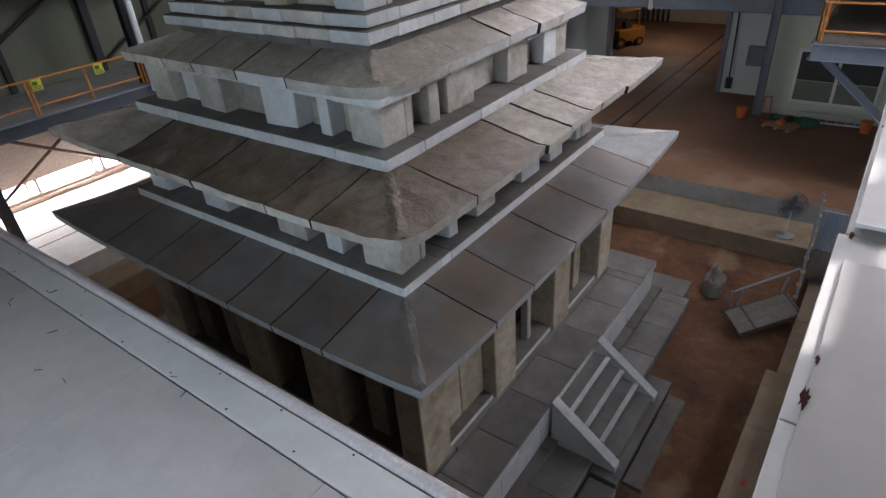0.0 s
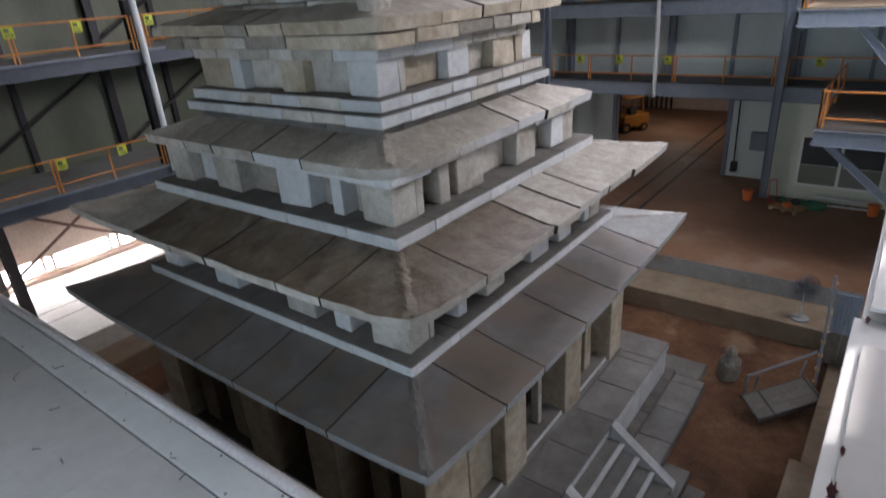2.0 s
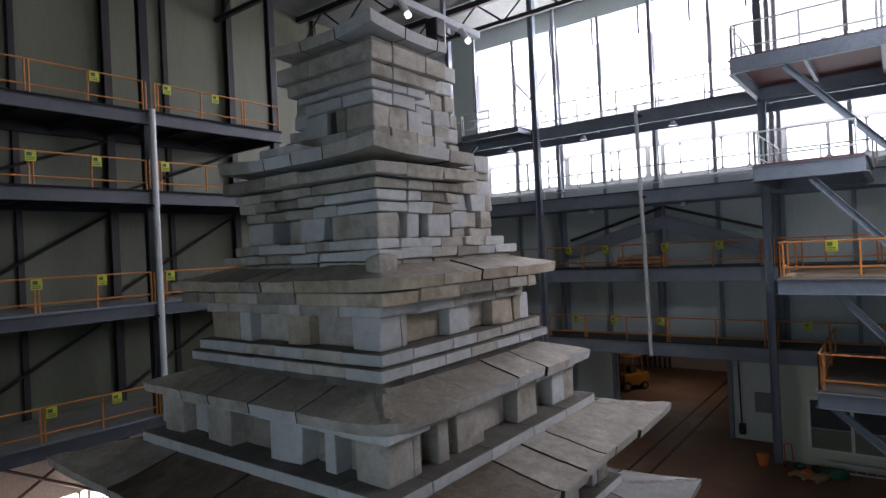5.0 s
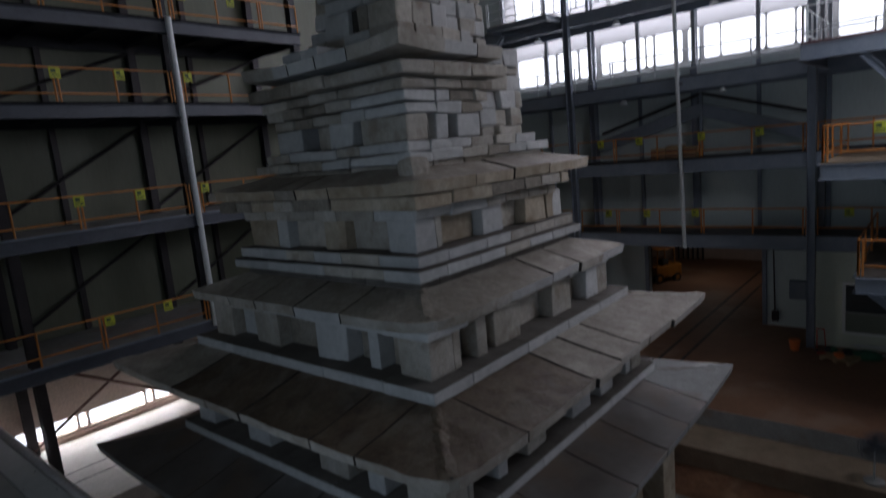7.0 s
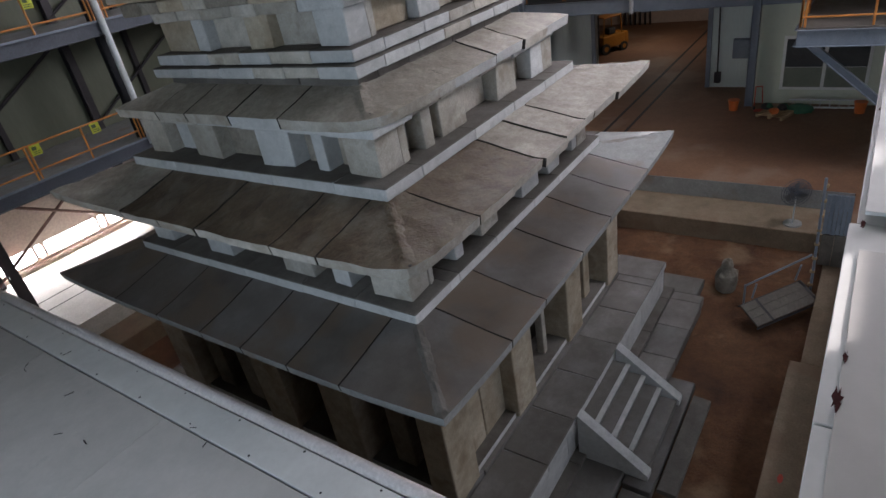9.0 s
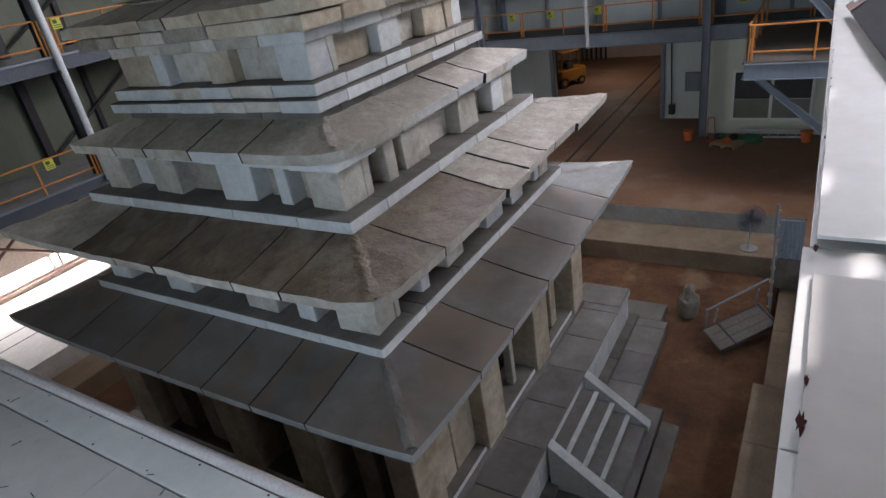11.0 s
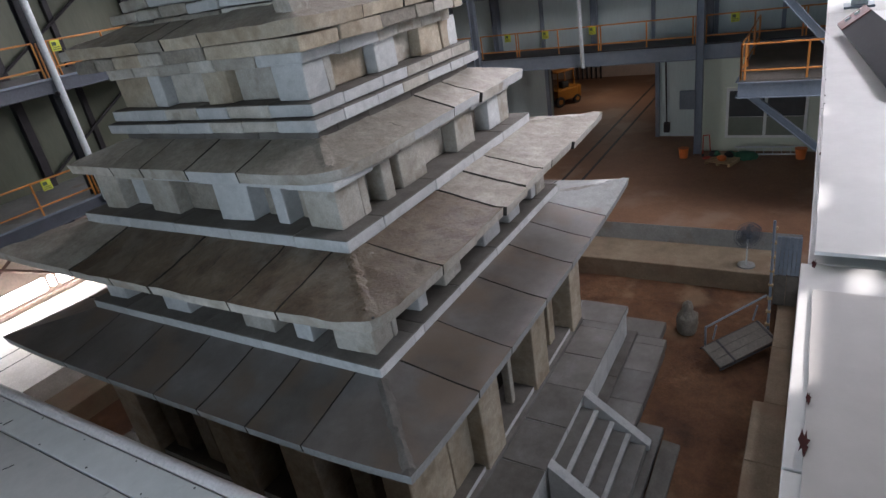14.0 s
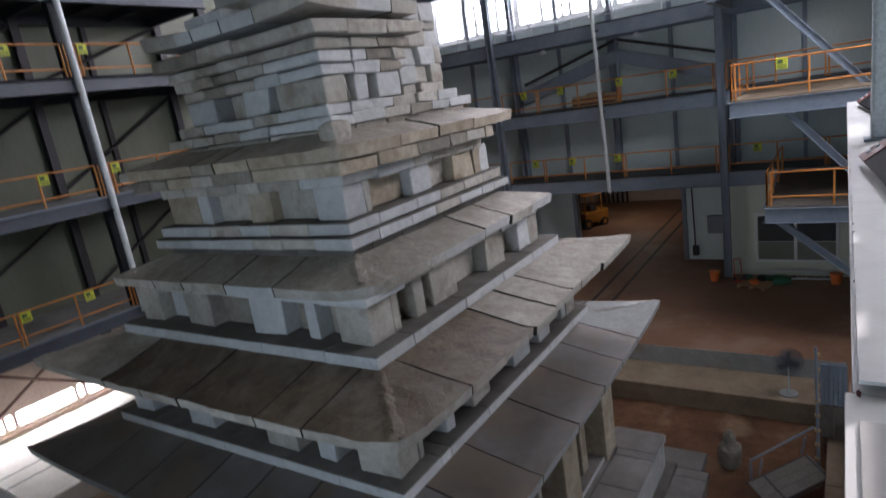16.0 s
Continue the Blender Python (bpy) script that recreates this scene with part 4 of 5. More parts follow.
# ground storey: corner pillars, bay posts, inner pillars, doors
for s in range(4):
    outer = ((-4.2, -3.62), (-2.05, -1.2), (0.0, 0.88), (3.35, 4.2)) if s % 2 == 0 else ((-1.78, -0.95), (0.85, 1.65))
    slim = ((-3.1, -2.62), (1.35, 1.85), (2.45, 3.0)) if s % 2 == 0 else ((2.4, 2.75),)
    for p, q in outer:
        x0, x1, y0, y1 = turned(s, -4.2, -3.42, p, q)
        stone("pillar", x0, x1, y0, y1, 1.38, 4.80, WARM, bevel=0.02, jitter=0.012)
    for p, q in slim:
        x0, x1, y0, y1 = turned(s, -3.95, -3.55, p, q)
        stone("pillar", x0, x1, y0, y1, 1.6, 4.74, WARM if s % 2 else OLD, bevel=0.02, jitter=0.012)
    for p, q in ((-3.6, -2.07), (-1.18, -0.02), (0.9, 3.33)) if s % 2 == 0 else ((-3.4, -1.8), (1.67, 3.4), (-0.93, 0.83)):
        x0, x1, y0, y1 = turned(s, -4.13, -3.62, p + 0.01, q - 0.01)
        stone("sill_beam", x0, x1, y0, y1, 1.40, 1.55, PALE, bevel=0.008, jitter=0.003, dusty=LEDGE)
    if s % 2:
        for p, q in ((-3.4, -2.62), (-2.6, -1.8)):
            x0, x1, y0, y1 = turned(s, -3.9, -3.5, p, q)
            stone("wall_stone", x0, x1, y0, y1, 1.45, 4.74, WARM, bevel=0.02, jitter=0.01)
        x0, x1, y0, y1 = turned(s, -3.9, -3.72, 0.1, 0.27)
        stone("door_post", x0, x1, y0, y1, 1.5, 4.74, BEIGE, bevel=0.015, jitter=0.006)
    else:
        x0, x1, y0, y1 = turned(s, -3.7, -3.5, -1.18, -0.95)
        stone("door_post", x0, x1, y0, y1, 1.5, 4.74, OLD, bevel=0.015, jitter=0.006)
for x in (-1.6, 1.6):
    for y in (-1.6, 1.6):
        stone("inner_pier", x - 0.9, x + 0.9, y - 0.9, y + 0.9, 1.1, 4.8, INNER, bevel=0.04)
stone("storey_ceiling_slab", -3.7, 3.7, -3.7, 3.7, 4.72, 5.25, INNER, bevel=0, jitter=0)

# roof over the ground storey
# the grey rim paints the pale edge highlight along the eave
roof(5.3, 3.9, 5.01, 5.295, 0.17, 0.17, [-3.37, -2.2, -1.05, 0.1, 1.5, 3.0], [-3.4, -2.2, -0.6, 0.84, 2.04, 3.2], [SMOOTH], tip=KERB, rough=0.008, curve=4.0, rim=KERB)
hip(5.3, 3.9, 5.01, 5.295, 0.17, 0.15, 0.034, LEDGE)
hip(5.3, 3.9, 5.01, 5.295, 0.17, 0.12, 0.03, KERB, sides=(1,))
band(3.9, 5.29, 5.49, 1.0, PALE, [-2.6, -1.3, 0.3, 1.5, 2.7], "coping_slab")
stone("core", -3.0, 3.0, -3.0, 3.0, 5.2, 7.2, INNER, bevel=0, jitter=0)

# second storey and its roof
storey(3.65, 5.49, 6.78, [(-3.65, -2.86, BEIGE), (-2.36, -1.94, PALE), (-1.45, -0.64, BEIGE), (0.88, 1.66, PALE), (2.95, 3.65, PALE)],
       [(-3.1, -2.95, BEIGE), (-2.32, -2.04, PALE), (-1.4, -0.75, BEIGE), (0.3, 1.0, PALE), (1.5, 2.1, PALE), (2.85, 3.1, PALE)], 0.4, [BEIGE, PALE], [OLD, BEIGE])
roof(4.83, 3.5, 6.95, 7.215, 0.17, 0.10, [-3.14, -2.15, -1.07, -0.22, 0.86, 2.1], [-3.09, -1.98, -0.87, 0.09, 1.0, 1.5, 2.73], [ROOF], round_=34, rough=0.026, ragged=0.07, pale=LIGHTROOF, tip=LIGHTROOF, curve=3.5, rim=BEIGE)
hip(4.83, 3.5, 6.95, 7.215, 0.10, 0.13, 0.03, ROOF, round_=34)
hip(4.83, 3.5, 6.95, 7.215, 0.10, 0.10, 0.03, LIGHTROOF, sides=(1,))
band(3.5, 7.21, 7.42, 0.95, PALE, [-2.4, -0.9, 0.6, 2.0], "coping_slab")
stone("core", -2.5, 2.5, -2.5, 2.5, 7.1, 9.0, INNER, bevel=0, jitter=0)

# third storey and its roof
storey(3.16, 7.42, 8.11, [(-3.16, -2.48, BEIGE), (-2.03, -1.79, PALE), (-1.24, -0.4, PALE), (0.81, 1.6, BEIGE), (2.5, 3.16, BEIGE)],
       [(-2.6, -2.4, BEIGE), (-1.96, -1.67, BEIGE), (-1.4, -0.61, BEIGE), (0.6, 1.35, BEIGE), (2.1, 2.6, PALE)], 0.3, [BEIGE, PALE], [PALE, BEIGE, OLD])
stone("under_roof_slab", -3.33, -2.35, -3.33, -2.35, 8.125, 8.245, PALE)
roof(3.46, 2.3, 8.41, 8.76, 0.18, 0.02, [-1.48, -0.2, 1.06, 2.01], [-1.2, 0.26, 1.34, 2.38], [MIDROOF], round_=12, ragged=0.05, rough=0.02, rims=[PALE, BEIGE, BEIGE], pale=LIGHTROOF, tip=LIGHTROOF, power=1.0)
hip(3.46, 2.4, 8.41, 8.73, 0.02, 0.17, 0.035, MIDROOF, round_=12, power=1.0)
band(2.55, 8.6, 8.86, 0.5, LEDGE, [-1.2, 0.2, 1.4], "bearing_stone")
for s in range(4):
    for p, q in zip([-2.9, -1.5, -0.2, 1.1, 2.2], [-1.5, -0.2, 1.1, 2.2, 2.9]):
        x0, x1, y0, y1 = turned(s, -3.32 + random.uniform(0, 0.06), -2.6, p + 0.01, q - 0.01)
        stone("under_roof_slab", x0, x1, y0, y1, 8.13, 8.24, random.choice([PALE, BEIGE]), bevel=0.015)
band(2.75, 8.85, 9.04, 0.7, PALE, [-1.9, -1.1, -0.3, 0.6, 1.5], "coping_slab", mats=[PALE, PALE, PALE, BEIGE], jitter=0.01)
band(2.63, 9.06, 9.27, 0.8, PALE, [-1.7, -0.7, 0.1, 1.0, 1.8], "coping_slab", mats=[PALE, PALE, BEIGE], jitter=0.01)
stone("core", -1.9, 1.9, -1.9, 1.9, 8.8, 10.75, INNER, bevel=0, jitter=0)

# fourth storey, layered eaves, roof
storey(2.45, 9.27, 9.82, [(-2.45, -1.8, PALE), (-0.72, -0.08, WARM), (1.08, 1.4, PALE), (1.42, 2.42, WARM)],
       [(-1.9, -1.78, BEIGE), (-0.55, 0.1, PALE), (0.94, 1.75, WARM), (1.8, 2.2, WARM)], 0.22, [BEIGE, PALE], [WARM, BEIGE])


def course(ax, ay, far_y, far_x, z0, z1, cuts, mats, name="corbel_stone", deep=0.9, jitter=0.022, first=None):
    """A course whose west face is at -ax and south face at -ay, reaching to far_y along the west and far_x along the south."""
    cs = [-ay] + [c for c in cuts if -ay + 0.3 < c < far_y - 0.2] + [far_y]
    for p, q in zip(cs, cs[1:]):
        m = first if first and p == -ay else random.choice(mats)
        stone(name, -ax + random.uniform(-0.02, 0.02), -ax + deep, p + 0.005, q - 0.005, z0, z1 - random.uniform(0, 0.02), m, bevel=0.035, jitter=jitter)
    cs = [-ax + deep] + [c for c in cuts if -ax + deep + 0.2 < c < far_x - 0.2] + [far_x]
    for p, q in zip(cs, cs[1:]):
        stone(name, p + 0.005, q - 0.005, -ay + random.uniform(-0.02, 0.02), -ay + deep, z0, z1, first if first and p == -ax + deep else random.choice(mats), bevel=0.025, jitter=jitter)


course(2.5, 2.57, 2.52, 2.07, 9.83, 10.03, [-1.55, -0.55, 0.1, 0.95, 1.7], [PALE, BEIGE, BEIGE], "under_roof_slab", first=PALE)
course(2.8, 2.87, 2.95, 2.1, 10.04, 10.27, [-0.75, 0.35, 0.95, 1.75, 2.3], [WARM, OLD, BEIGE], "under_roof_slab", first=WARM)
roof(2.92, 1.9, 10.475, 10.745, 0.195, 0.02, [-0.85, 0.1, 0.75, 1.9], [-1.3, -0.1, 1.2], [MIDROOF], round_=20, ragged=0.06, rough=0.022, rims=[WARM, BEIGE, WARM, OLD], power=1.0, pale=LIGHTROOF, tip=LIGHTROOF, shift=(0.0, -0.04))
stone("roof_slab", -2.86, -2.3, 2.93, 3.28, 10.29, 10.47, BEIGE, bevel=0.04)
stone("ridge_stone", -2.62, -2.18, -2.7, -2.26, 10.5, 10.88, LIGHTROOF, bevel=0.13, jitter=0.05)

# fifth storey with stepped corbels and a slender roof, its east part fallen away to the core
course(2.1, 2.17, 2.2, 2.2, 10.56, 10.765, [-0.6, 0.4, 1.2], [OLD, BEIGE], "bearing_stone", 0.6)
course(2.2, 2.27, 2.3, 2.35, 10.77, 10.95, [-0.75, 0.05, 0.8, 1.45], [BEIGE, PALE, OLD], "coping_slab", 0.6, first=PALE)
course(2.03, 2.1, 2.1, 2.1, 10.96, 11.155, [-0.85, -0.2, 0.55, 1.3], [PALE, BEIGE], "coping_slab", 0.6, first=PALE)
for p, q, m in ((-1.84, -0.72, BEIGE), (-0.46, 0.23, PALE), (1.1, 1.94, PALE)):
    stone("block", -1.78, -1.2, p, q, 11.16, 11.625, m, bevel=0.04, jitter=0.025)
stone("wall_stone", -1.62, -1.2, 0.25, 0.77, 11.16, 11.62, BEIGE)
for p, q, m in ((-1.19, -1.16, BEIGE), (-0.92, -0.58, PALE), (-0.29, 0.46, PALE)):
    stone("block", p, q, -1.84, -1.2, 11.16, 11.625, m, bevel=0.04, jitter=0.02)
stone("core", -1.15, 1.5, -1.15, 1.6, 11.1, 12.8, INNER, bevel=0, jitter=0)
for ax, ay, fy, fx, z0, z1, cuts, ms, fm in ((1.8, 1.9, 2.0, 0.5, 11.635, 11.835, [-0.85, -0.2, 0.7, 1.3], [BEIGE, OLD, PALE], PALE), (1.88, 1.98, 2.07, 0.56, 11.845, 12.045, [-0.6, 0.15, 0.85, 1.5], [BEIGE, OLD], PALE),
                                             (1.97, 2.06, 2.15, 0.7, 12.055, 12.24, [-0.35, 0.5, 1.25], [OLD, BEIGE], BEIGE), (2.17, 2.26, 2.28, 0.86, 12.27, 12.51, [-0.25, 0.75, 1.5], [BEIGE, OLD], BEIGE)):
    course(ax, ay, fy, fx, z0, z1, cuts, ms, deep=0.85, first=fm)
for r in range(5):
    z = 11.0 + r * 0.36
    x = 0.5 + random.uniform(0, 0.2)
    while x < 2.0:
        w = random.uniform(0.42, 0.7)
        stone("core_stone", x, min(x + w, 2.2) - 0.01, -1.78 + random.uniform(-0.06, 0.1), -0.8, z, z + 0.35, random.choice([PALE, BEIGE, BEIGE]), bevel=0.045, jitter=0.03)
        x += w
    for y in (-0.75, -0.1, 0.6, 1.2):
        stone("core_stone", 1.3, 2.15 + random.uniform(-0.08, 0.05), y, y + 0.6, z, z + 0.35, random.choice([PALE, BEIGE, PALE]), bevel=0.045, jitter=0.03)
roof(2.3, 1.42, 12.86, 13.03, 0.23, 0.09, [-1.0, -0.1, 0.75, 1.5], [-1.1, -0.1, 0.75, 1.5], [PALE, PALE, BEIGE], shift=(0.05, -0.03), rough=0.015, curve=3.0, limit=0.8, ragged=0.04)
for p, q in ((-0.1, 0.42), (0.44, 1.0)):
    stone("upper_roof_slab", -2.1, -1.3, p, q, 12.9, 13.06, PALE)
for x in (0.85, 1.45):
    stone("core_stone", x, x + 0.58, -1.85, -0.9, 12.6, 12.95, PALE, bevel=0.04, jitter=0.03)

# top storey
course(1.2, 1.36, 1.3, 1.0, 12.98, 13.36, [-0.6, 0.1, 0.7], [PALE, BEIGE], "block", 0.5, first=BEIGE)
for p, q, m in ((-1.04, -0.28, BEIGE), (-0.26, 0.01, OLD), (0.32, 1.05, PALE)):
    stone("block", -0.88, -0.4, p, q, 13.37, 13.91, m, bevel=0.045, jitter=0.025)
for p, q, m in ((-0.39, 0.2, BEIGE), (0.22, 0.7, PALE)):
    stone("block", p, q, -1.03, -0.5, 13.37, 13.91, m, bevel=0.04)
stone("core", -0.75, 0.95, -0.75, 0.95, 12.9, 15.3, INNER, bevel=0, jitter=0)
for ax, ay, fy, fx, z0, z1, cuts, ms, fm in ((0.92, 1.09, 0.92, 0.4, 13.92, 14.16, [-0.2], [PALE], PALE), (1.02, 1.2, 1.03, 0.62, 14.17, 14.335, [0.05], [PALE], PALE),
                                             (1.15, 1.34, 1.2, 0.88, 14.345, 14.6, [0.1], [BEIGE], BEIGE), (1.29, 1.48, 1.37, 1.02, 14.61, 14.96, [0.35], [BEIGE], BEIGE)):
    course(ax, ay, fy, fx, z0, z1, cuts, ms, deep=0.6, jitter=0.012, first=fm)
course(1.1, 1.3, 1.1, 0.8, 14.97, 15.12, [0.2], [OLD], deep=0.6, jitter=0.01)
for r in range(6):
    z = 13.0 + r * 0.36
    x = 0.45 + random.uniform(0, 0.15)
    while x < 1.8:
        w = random.uniform(0.4, 0.62)
        stone("core_stone", x, min(x + w, 2.02) - 0.01, -1.02 + random.uniform(-0.05, 0.06), -0.5, z, z + 0.35, random.choice([PALE, BEIGE, PALE]), bevel=0.045, jitter=0.025)
        x += w
    stone("core_stone", 1.2, 1.95, -0.49, 1.2, z, z + 0.35, random.choice([PALE, BEIGE]), bevel=0.045, jitter=0.025)
    stone("core_stone", -0.75 + random.uniform(-0.08, 0.08), -0.2, 1.0, 1.6 + random.uniform(-0.06, 0.08), z, z + 0.35, random.choice([PALE, PALE, BEIGE]), bevel=0.06, jitter=0.04)
roof(1.5, 0.8, 15.33, 15.47, 0.21, 0.13, [-0.5, 0.55], [-0.5, 0.55, 0.9], [PALE, PALE, BEIGE], shift=(0.1, -0.1), rough=0.012, curve=2.0, limit=0.8)
stone("top_stone", -0.8, 0.8, -0.8, 0.8, 15.2, 15.46, PALE)

# ---------------------------------------------------------------- boarded decks near the camera
deck = thing("boarded_deck", "grey and white boarded deck with a rounded edge tube", "deck", kind="structure")
DZ = 5.42
ys = [-12.9, -9.0, -5.4, -1.83, 1.8, 5.4, 9.1]
for a, b in zip(ys, ys[1:]):
    for x0, x1 in ((-9.6, -7.120), (-12.1, -9.61)):
        part("board", box(x0, x1, a + 0.003, b - 0.003, DZ - 0.05, DZ, bevel=0.004), BOARD, deck)
for a, b in ((-12.9, -6.9), (-6.9, 9.1)):
    part("edge_board", box(-7.094, -6.628, a + 0.003, b - 0.003, DZ - 0.05, DZ + 0.012, bevel=0.004), WHITEBOARD, deck)
part("edge_tube", rod((-6.503, -12.9, DZ - 0.03), (-6.503, 9.1, DZ - 0.03), 0.098, 20), TUBE, deck, "greyish pink rounded edge tube")
part("deck_frame", box(-12.1, -6.62, -12.9, 9.1, DZ - 0.5, DZ - 0.2), BLACK, deck)
for k in range(26):
    y = -11 + k * 0.62
    x = (-7.03, -6.68)[k % 2] + random.uniform(-0.02, 0.02)
    part("screw_hole", rod((x, y, DZ + 0.008), (x, y, DZ + 0.016), 0.012 + 0.008 * random.random(), 6), BLACK, deck)
for k in range(9):
    x, y, a = random.uniform(-9.3, -6.75), random.uniform(-5.5, 2.5), random.uniform(0, 3.1)
    z = DZ + (0.02 if x > -7.11 else 0.008)
    L = random.uniform(0.03, 0.16)
    tw = thing("wood_splinter", "dark wood splinter lying on the boards", "debris", "splinters on the deck")
    part("sliver", rod((x, y, z), (x + L * math.cos(a), y + L * math.sin(a), z + 0.004), 0.006, 5), DARKSTEEL, tw)

walkway = thing("south_walkway", "white boarded walkway with torn edge and overlapping sheets", "walkway", kind="structure")
WZ = 9.40
xs = [-13.9, -7.95, -6.65, -4.04, 0.9, 8.2]
for a, b in zip(xs, xs[1:]):
    part("edge_strip", box(a + 0.004, b - 0.004, -9.6, -9.212 if b < -6 else -9.24, WZ - 0.03, WZ, bevel=0.003), WHITEBOARD, walkway)
    part("board", box(a + 0.004, b - 0.004, -12.9, -9.6, WZ - 0.03, WZ - 0.002), BOARD, walkway)
part("frame", box(-13.9, 8.2, -12.9, -9.3, WZ - 0.4, WZ - 0.04), DARKSTEEL, walkway)


def torn_sheet(x0, x1, y0, y1, z, mat, seed):
    """A thin sheet whose near edge is chipped."""
    bm = bmesh.new()
    n = 140
    edge = [(x0 + (x1 - x0) * k / n, y1 - 0.006 * abs(noise.noise(Vector((k * 0.35, seed, 0)))) - (0.014 if noise.noise(Vector((k * 0.6, seed, 4))) > 0.45 else 0)) for k in range(n + 1)]
    low = [bm.verts.new((x, y, z)) for x, y in edge] + [bm.verts.new((x1, y0, z)), bm.verts.new((x0, y0, z))]
    f = bm.faces.new(low)
    r = bmesh.ops.extrude_face_region(bm, geom=[f])
    for v in r["geom"]:
        if isinstance(v, bmesh.types.BMVert):
            v.co.z += 0.018
    bmesh.ops.recalc_face_normals(bm, faces=bm.faces)
    return bm


for x0, x1, y1, z, mat, sd in ((-13.5, -6.92, -9.262, WZ + 0.002, BOARD, 1.0), (-6.62, -4.06, -9.262, WZ + 0.03, WHITEBOARD, 2.0), (-4.02, 0.6, -9.262, WZ + 0.002, WHITEBOARD, 3.0)):
    sh = thing("cover_sheet", "grey white cover sheet with a chipped edge", "sheet", "walkway sheets")
    part("sheet", torn_sheet(x0, x1, -12.6, y1, z, mat, sd), mat, sh)
for x, y, r, sd in ((-7.85, -9.262, 0.018, 1), (-7.64, -9.268, 0.009, 2), (-6.7, -9.262, 0.012, 3), (-5.2, -9.264, 0.010, 5)):
    bm = bmesh.new()
    rim = [bm.verts.new((x + 3.2 * r * (0.3 + (0.75 if k % 3 else 0.15) + 0.5 * abs(noise.noise(Vector((k * 0.9, sd, 0))))) * math.cos(k * 0.449), y + 0.9 * r * (0.35 + (0.6 if k % 2 else 0.1) + 0.6 * abs(noise.noise(Vector((k * 0.9, sd, 7))))) * math.sin(k * 0.449), WZ + 0.024)) for k in range(14)]
    bm.faces.new(rim)
    ex = bmesh.ops.extrude_face_region(bm, geom=list(bm.faces))
    for v in ex["geom"]:
        if isinstance(v, bmesh.types.BMVert):
            v.co.z += 0.004
    bmesh.ops.recalc_face_normals(bm, faces=bm.faces)
    part("torn_patch", bm, MAROON, walkway, "torn dark red patch in the white sheet")


def steel_channel(x, y, z):
    """A channel lying on one flange, propped on its side, with a red bolted plate at its far end."""
    br = thing("steel_channel", "dark steel channel with a red bolted end plate", "steel bar", "channels on the walkway")
    ch = part("channel", box(0.0, 0.32, -4.2, 0.0, 0.0, 0.012, bevel=0.004), MATTBLACK, br)
    for x0 in (0.0, 0.306):
        part("flange", box(x0, x0 + 0.014, -4.2, 0.0, -0.07, -0.001), MATTBLACK, ch)
    plate = part("end_plate", box(0.005, 0.315, -0.42, 0.01, 0.0125, 0.024, bevel=0.003), RUST, br, "red oxide end plate with two bolts")
    for dx in (0.11, 0.21):
        part("bolt", rod((dx, -0.17, 0.024), (dx, -0.17, 0.045), 0.03, 8), WHITEPIPE, plate)
    # the long axis runs along the walkway, the far edge is raised
    u, w = Vector((0.995, 0.098, 0.0)), Vector((0.0256, -0.2587, 0.19)).normalized()
    m = Matrix((w, u, w.cross(u))).transposed().to_4x4()
    br.matrix_world = Matrix.Translation((x, y, z)) @ m
    return br


steel_channel(-0.84, -9.354, 9.50)
steel_channel(7.0, -9.43, 9.48)
co = thing("walkway_column", "white painted steel column on the walkway", "column", kind="structure")
part("shaft", beam((1.35, -9.62, WZ), (1.35, -9.62, TOP), 0.2, 0.2), WHITEPIPE, co)
part("base_plate", box(1.15, 1.55, -9.8, -9.44, WZ + 0.001, WZ + 0.03), STEEL, co)

# ---------------------------------------------------------------- loose things
def smooth_faces(ob):
    for p in ob.data.polygons:
        p.use_smooth = True
    return ob


# carved stone statue in the pit, a plain worn shape
bm = bmesh.new()
bmesh.ops.create_icosphere(bm, subdivisions=5, radius=1.0)
SHAPE = ((-1.0, 0.0), (-0.97, 0.27), (-0.8, 0.31), (-0.3, 0.33), (0.15, 0.30), (0.38, 0.21), (0.5, 0.165), (0.72, 0.18), (0.88, 0.14), (1.0, 0.0))
for v in bm.verts:
    z = v.co.z
    w = float(np.interp(z, [p[0] for p in SHAPE], [p[1] for p in SHAPE])) / max(0.001, math.sqrt(max(0, 1 - z * z)))
    d = Vector((v.co.x * w, v.co.y * w * 0.9, 0.5 + z * 0.5))
    v.co = d * (1 + 0.10 * noise.noise(d * 5) + 0.05 * noise.noise(d * 13))
bm.transform(Matrix.Translation((6.32, -6.62, 0.0)))
statue = tagged(smooth_faces(part("stone_statue", bm, OLD)), "worn grey stone figure standing on the soil", "statue")

# pedestal fan on the bench
fan = thing("pedestal_fan", "dark pedestal fan with wire guard on the concrete bench", "fan")
part("base", rod((0, 0, 0), (0, 0, 0.05), 0.26, 20), KERB, fan, "round pale base")
part("pole", rod((0, 0, 0.05), (0, 0, 1.0), 0.022, 8), WHITEPIPE, fan)
part("motor", rod((0.02, 0, 1.08), (0.25, 0, 1.08), 0.09, 12), DARKSTEEL, fan)
guard = bmesh.new()
for r in (0.10, 0.16, 0.22, 0.28, 0.34, 0.42):
    for xo in (-0.06, 0.06):
        pts = [Vector((xo, r * math.cos(t), 1.08 + r * math.sin(t))) for t in np.linspace(0, 2 * math.pi, 25)]
        for p, q in zip(pts, pts[1:]):
            add_rod(guard, p, q, 0.009, 4)
for k in range(36):
    t = k * math.pi / 18
    add_rod(guard, (-0.07, 0, 1.08), (-0.06, 0.42 * math.cos(t), 1.08 + 0.42 * math.sin(t)), 0.006, 4)
part("guard", guard, BEAMSTEEL, fan, "round wire guard")
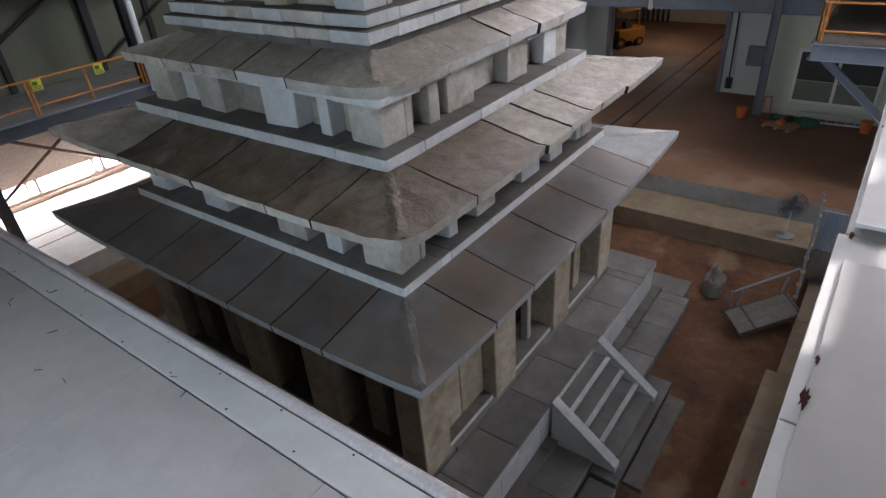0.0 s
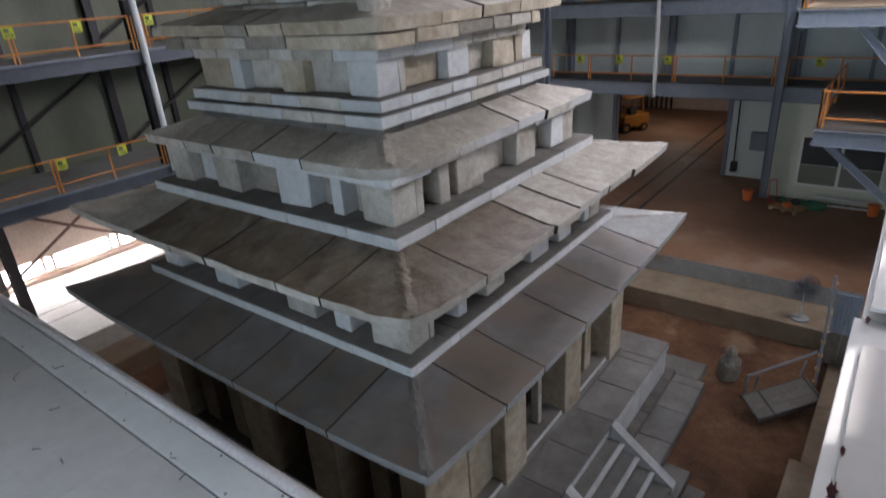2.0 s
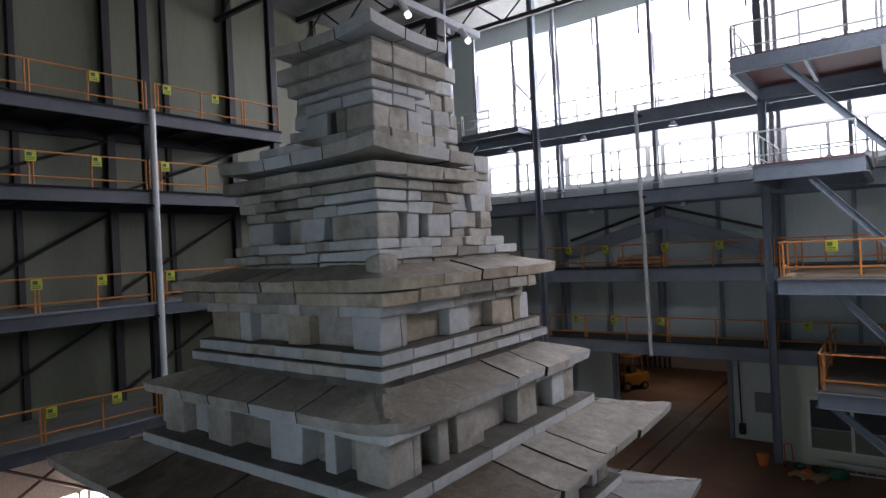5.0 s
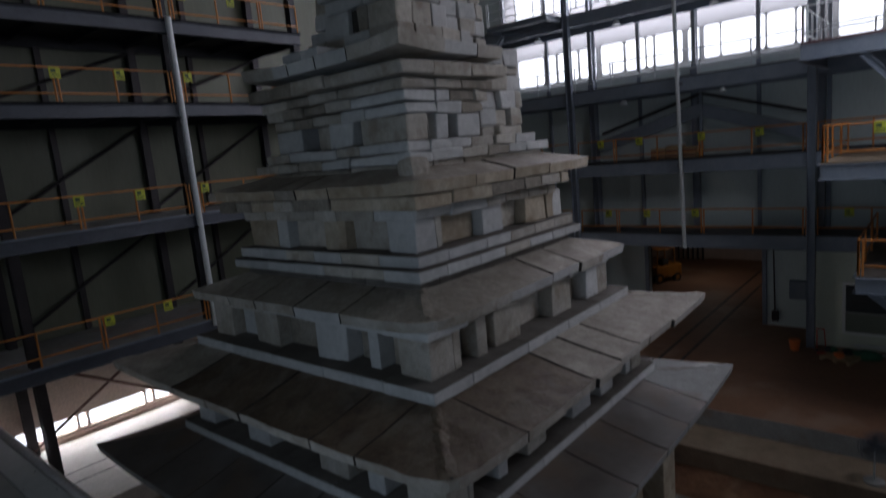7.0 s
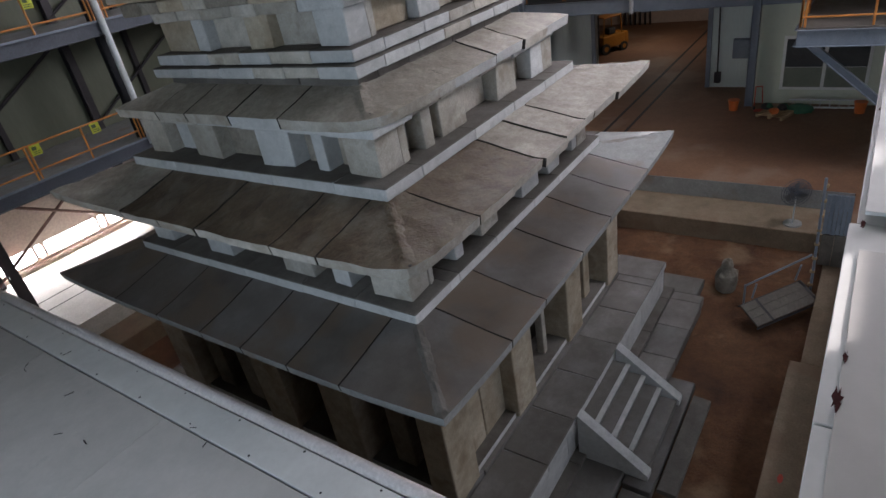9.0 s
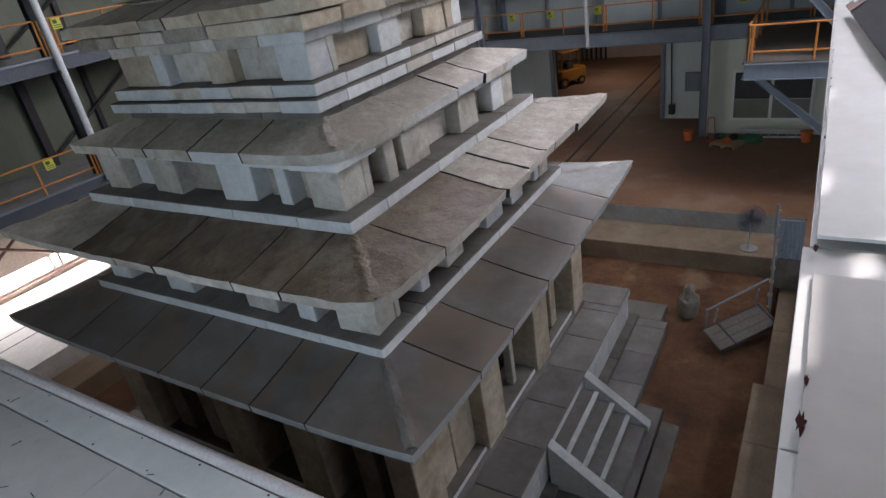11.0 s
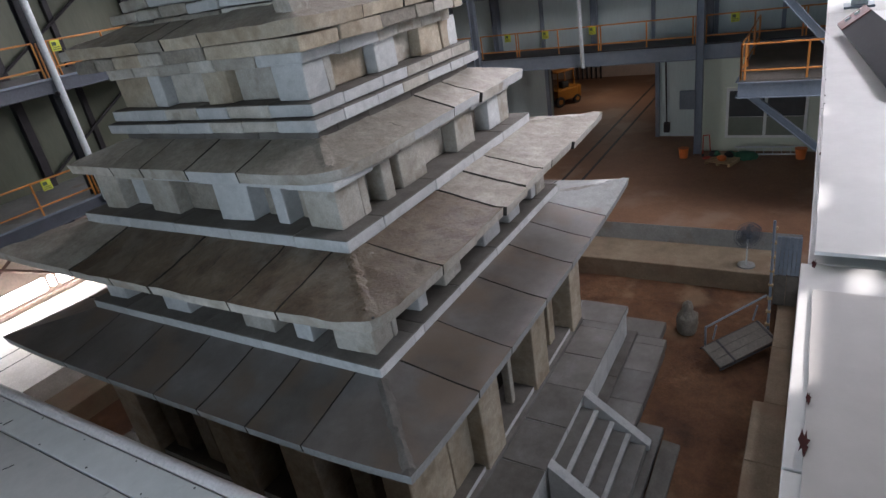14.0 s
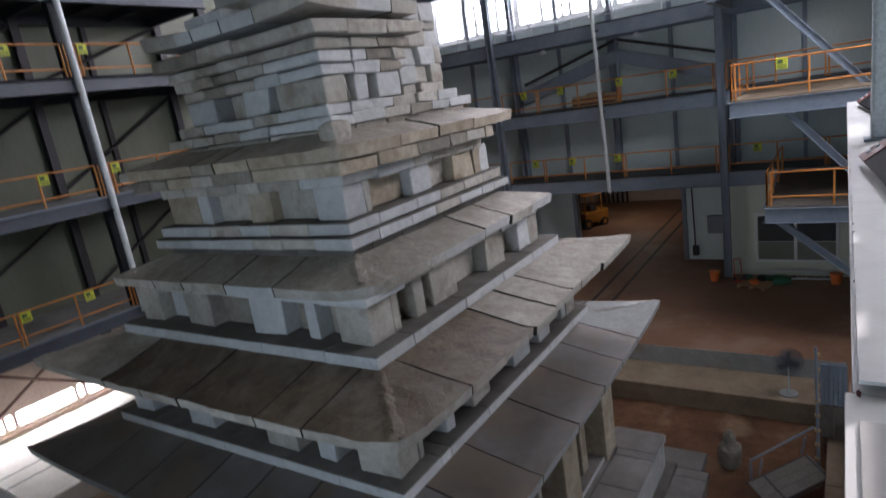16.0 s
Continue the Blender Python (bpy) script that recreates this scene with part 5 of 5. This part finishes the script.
for k in range(3):
    bm = bmesh.new()
    add_box(bm, -0.01, 0.01, -0.09, 0.09, 0.06, 0.34, bevel=0.004)
    bm.transform(Matrix.Translation((0, 0, 1.08)) @ Matrix.Rotation(k * 2.094, 4, "X") @ Matrix.Rotation(0.4, 4, "Z"))
    part("blade", bm, PAVE, fan)
fan.matrix_world = pose(9.5, -7.83, 0.68, 0, 0, 35)

# tipped scaffold platform with rails and coupler post
sc = thing("scaffold_platform", "grey scaffold plank platform with pipe rails tipped in the pit", "scaffold")
for k in range(3):
    part("plank", box(-0.98, 0.98, -0.34 + k * 0.23, -0.115 + k * 0.23, 0.0, 0.05, bevel=0.008), PLANK, sc)
for y in (-0.37, 0.37):
    part("frame_pipe", rod((-1.0, y, -0.03), (1.0, y, -0.03), 0.028), DARKSTEEL, sc)
for x in (-0.5, 0.9):
    part("strap", box(x - 0.03, x + 0.03, -0.37, 0.37, 0.052, 0.06), DARKSTEEL, sc)
    part("leg", rod((x, 0.45, -0.03), (x, 0.55, 0.55 if x > 0 else 0.5), 0.024), STEEL, sc)
sc.matrix_world = pose(5.42, -8.1, 0.46, 24, -3, -38)
hr = thing("scaffold_pipe", "grey steel pipe leaning from the soil to the scaffold post", "pipe")
part("tube", rod((5.75, -7.2, 0.62), (6.5, -8.6, 1.45), 0.028), STEEL, hr)
part("stake", rod((5.75, -7.2, 0.0), (5.75, -7.2, 0.66), 0.028), STEEL, hr)
po = thing("scaffold_post", "scaffold standard with brass coloured couplers", "scaffold")
part("standard", rod((6.5, -8.7, -0.1), (6.44, -8.64, 3.7), 0.035), STEEL, po)
for k in range(8):
    part("coupler", box(6.43, 6.54, -8.73, -8.61, 0.5 + k * 0.42, 0.58 + k * 0.42, bevel=0.025), WOOD, po, "tarnished coupler")
mb = thing("metal_screen", "blue grey corrugated metal screen beside the scaffold", "screen")
for k in range(6):
    part("corrugation", box(7.3 - 0.025 * (k % 2), 7.36, -9.3 + k * 0.1, -9.205 + k * 0.1, 1.68, 2.85, bevel=0.008), STEEL, mb)
for y0, y1 in ((-9.3, -9.02), (-9.01, -8.72)):
    part("board", box(7.29, 7.34, y0, y1, 0.7, 1.66, bevel=0.008), PLANK, mb, "brown weathered board")

# forklift beyond the doorway
fk = thing("forklift", "yellow forklift with mast and cage parked beyond the doorway", "forklift")
part("body", box(-1.0, 0.7, -0.55, 0.55, 0.35, 1.05, bevel=0.08), FORK, fk)
part("counterweight", box(-1.3, -0.95, -0.52, 0.52, 0.3, 1.1, bevel=0.12), FORK, fk)
part("seat", box(-0.5, 0.0, -0.25, 0.25, 1.05, 1.45, bevel=0.08), BLACK, fk)
for x in (-0.8, 0.6):
    for y in (-0.45, 0.45):
        part("cage_post", rod((x, y, 1.0), (x * 0.9, y, 2.15), 0.035), FORK, fk)
part("cage_roof", box(-0.8, 0.6, -0.5, 0.5, 2.13, 2.2, bevel=0.02), FORK, fk)
for y in (-0.3, 0.3):
    part("mast_rail", box(0.85, 0.98, y - 0.05, y + 0.05, 0.1, 2.4), DARKSTEEL, fk)
    part("fork", box(0.95, 2.0, y - 0.06, y + 0.06, 0.1, 0.15), DARKSTEEL, fk)
for x, r in ((-0.85, 0.27), (0.55, 0.33)):
    for y in (-0.52, 0.52):
        wh = part("wheel", rod((x, y - 0.1, r), (x, y + 0.1, r), r, 18), BLACK, fk)
        part("hub", rod((x, y - 0.11, r), (x, y + 0.11, r), r * 0.5, 12), FORK, wh)
fk.matrix_world = pose(28.2, 5.0, FZ, 0, 0, 150)

# pallet with odds and ends by the office
pl = thing("wooden_pallet", "yellowish wooden pallet on the brown floor", "pallet")
for k in range(6):
    part("board", box(-0.55, 0.55, -0.5 + k * 0.18, -0.38 + k * 0.18, 0.11, 0.14), WOOD, pl)
for x in (-0.5, 0, 0.5):
    part("bearer", box(x - 0.05, x + 0.05, -0.5, 0.52, 0.0, 0.11), WOOD, pl)
pl.matrix_world = pose(17.5, -6.1, FZ, 0, 0, 70)
for k in range(5):
    q = thing("tool_bag", "dark tool bag heaped on the pallet", "bag", "bags on the pallet")
    bm = bmesh.new()
    bmesh.ops.create_icosphere(bm, subdivisions=2, radius=0.2)
    for v in bm.verts:
        v.co *= 1 + 0.3 * noise.noise(v.co * 6 + Vector((k, 0, 0)))
        v.co.z *= 0.7
    smooth_faces(part("cloth", bm, (GREEN, DARKSTEEL, CONE, GREEN, BLACK)[k], q))
    q.matrix_world = pose(17.5 + random.uniform(-0.4, 0.4), -6.1 + random.uniform(-0.5, 0.45), FZ + 0.27)
jack = thing("hand_truck", "small red hand truck beside the pallet", "hand truck")
for y in (-0.16, 0.16):
    part("rail", rod((0.0, y, 0.08), (0.18, y * 0.8, 0.95), 0.022), REDMARK, jack)
    part("wheel", rod((0.0, y - 0.03, 0.09), (0.0, y + 0.03, 0.09), 0.09, 14), BLACK, jack)
part("handle", rod((0.18, -0.13, 0.95), (0.18, 0.13, 0.95), 0.022), REDMARK, jack)
part("toe_plate", box(-0.3, 0.0, -0.2, 0.2, 0.02, 0.04), REDMARK, jack)
jack.matrix_world = pose(18.1, -5.35, FZ, 0, 0, 20)
net = thing("safety_net_roll", "green safety net heaped by the office wall", "net")
bm = bmesh.new()
bmesh.ops.create_icosphere(bm, subdivisions=3, radius=0.5)
for v in bm.verts:
    v.co = Vector((v.co.x * 0.7, v.co.y * 1.0, max(-0.1, v.co.z * 0.45))) * (1 + 0.3 * noise.noise(v.co * 5))
smooth_faces(part("mesh_heap", bm, GREEN, net))
net.matrix_world = pose(18.0, -6.9, FZ + 0.1)
lad = thing("aluminium_ladder", "aluminium ladder lying along the office wall", "ladder")
for y in (-0.2, 0.2):
    part("stile", box(-1.3, 1.3, y - 0.02, y + 0.02, 0, 0.07), WHITEPIPE, lad)
for k in range(8):
    part("rung", rod((-1.15 + k * 0.33, -0.2, 0.035), (-1.15 + k * 0.33, 0.2, 0.035), 0.016, 6), WHITEPIPE, lad)
lad.matrix_world = pose(18.3, -7.75, FZ + 0.24, 68, 0, 93)
for x, y in ((18.0, -4.4), (18.1, -8.95)):
    c = thing("orange_bucket", "orange plastic bucket on the floor", "bucket", "buckets")
    bm = bmesh.new()
    bmesh.ops.create_cone(bm, cap_ends=True, segments=16, radius1=0.17, radius2=0.22, depth=0.42, matrix=Matrix.Translation((0, 0, 0.21)))
    part("pail", bm, CONE, c)
    part("rim", rod((0, 0, 0.42), (0, 0, 0.45), 0.235, 16), CONE, c)
    c.matrix_world = pose(x, y, FZ)
cb = thing("equipment_cabinet", "dark equipment cabinet beside the doorway", "cabinet")
part("case", box(17.9, 18.4, 5.0, 5.8, FZ, FZ + 1.7, bevel=0.02), DARKSTEEL, cb)
part("door", box(17.88, 17.899, 5.05, 5.75, FZ + 0.1, FZ + 1.6, bevel=0.005), STEEL, cb)
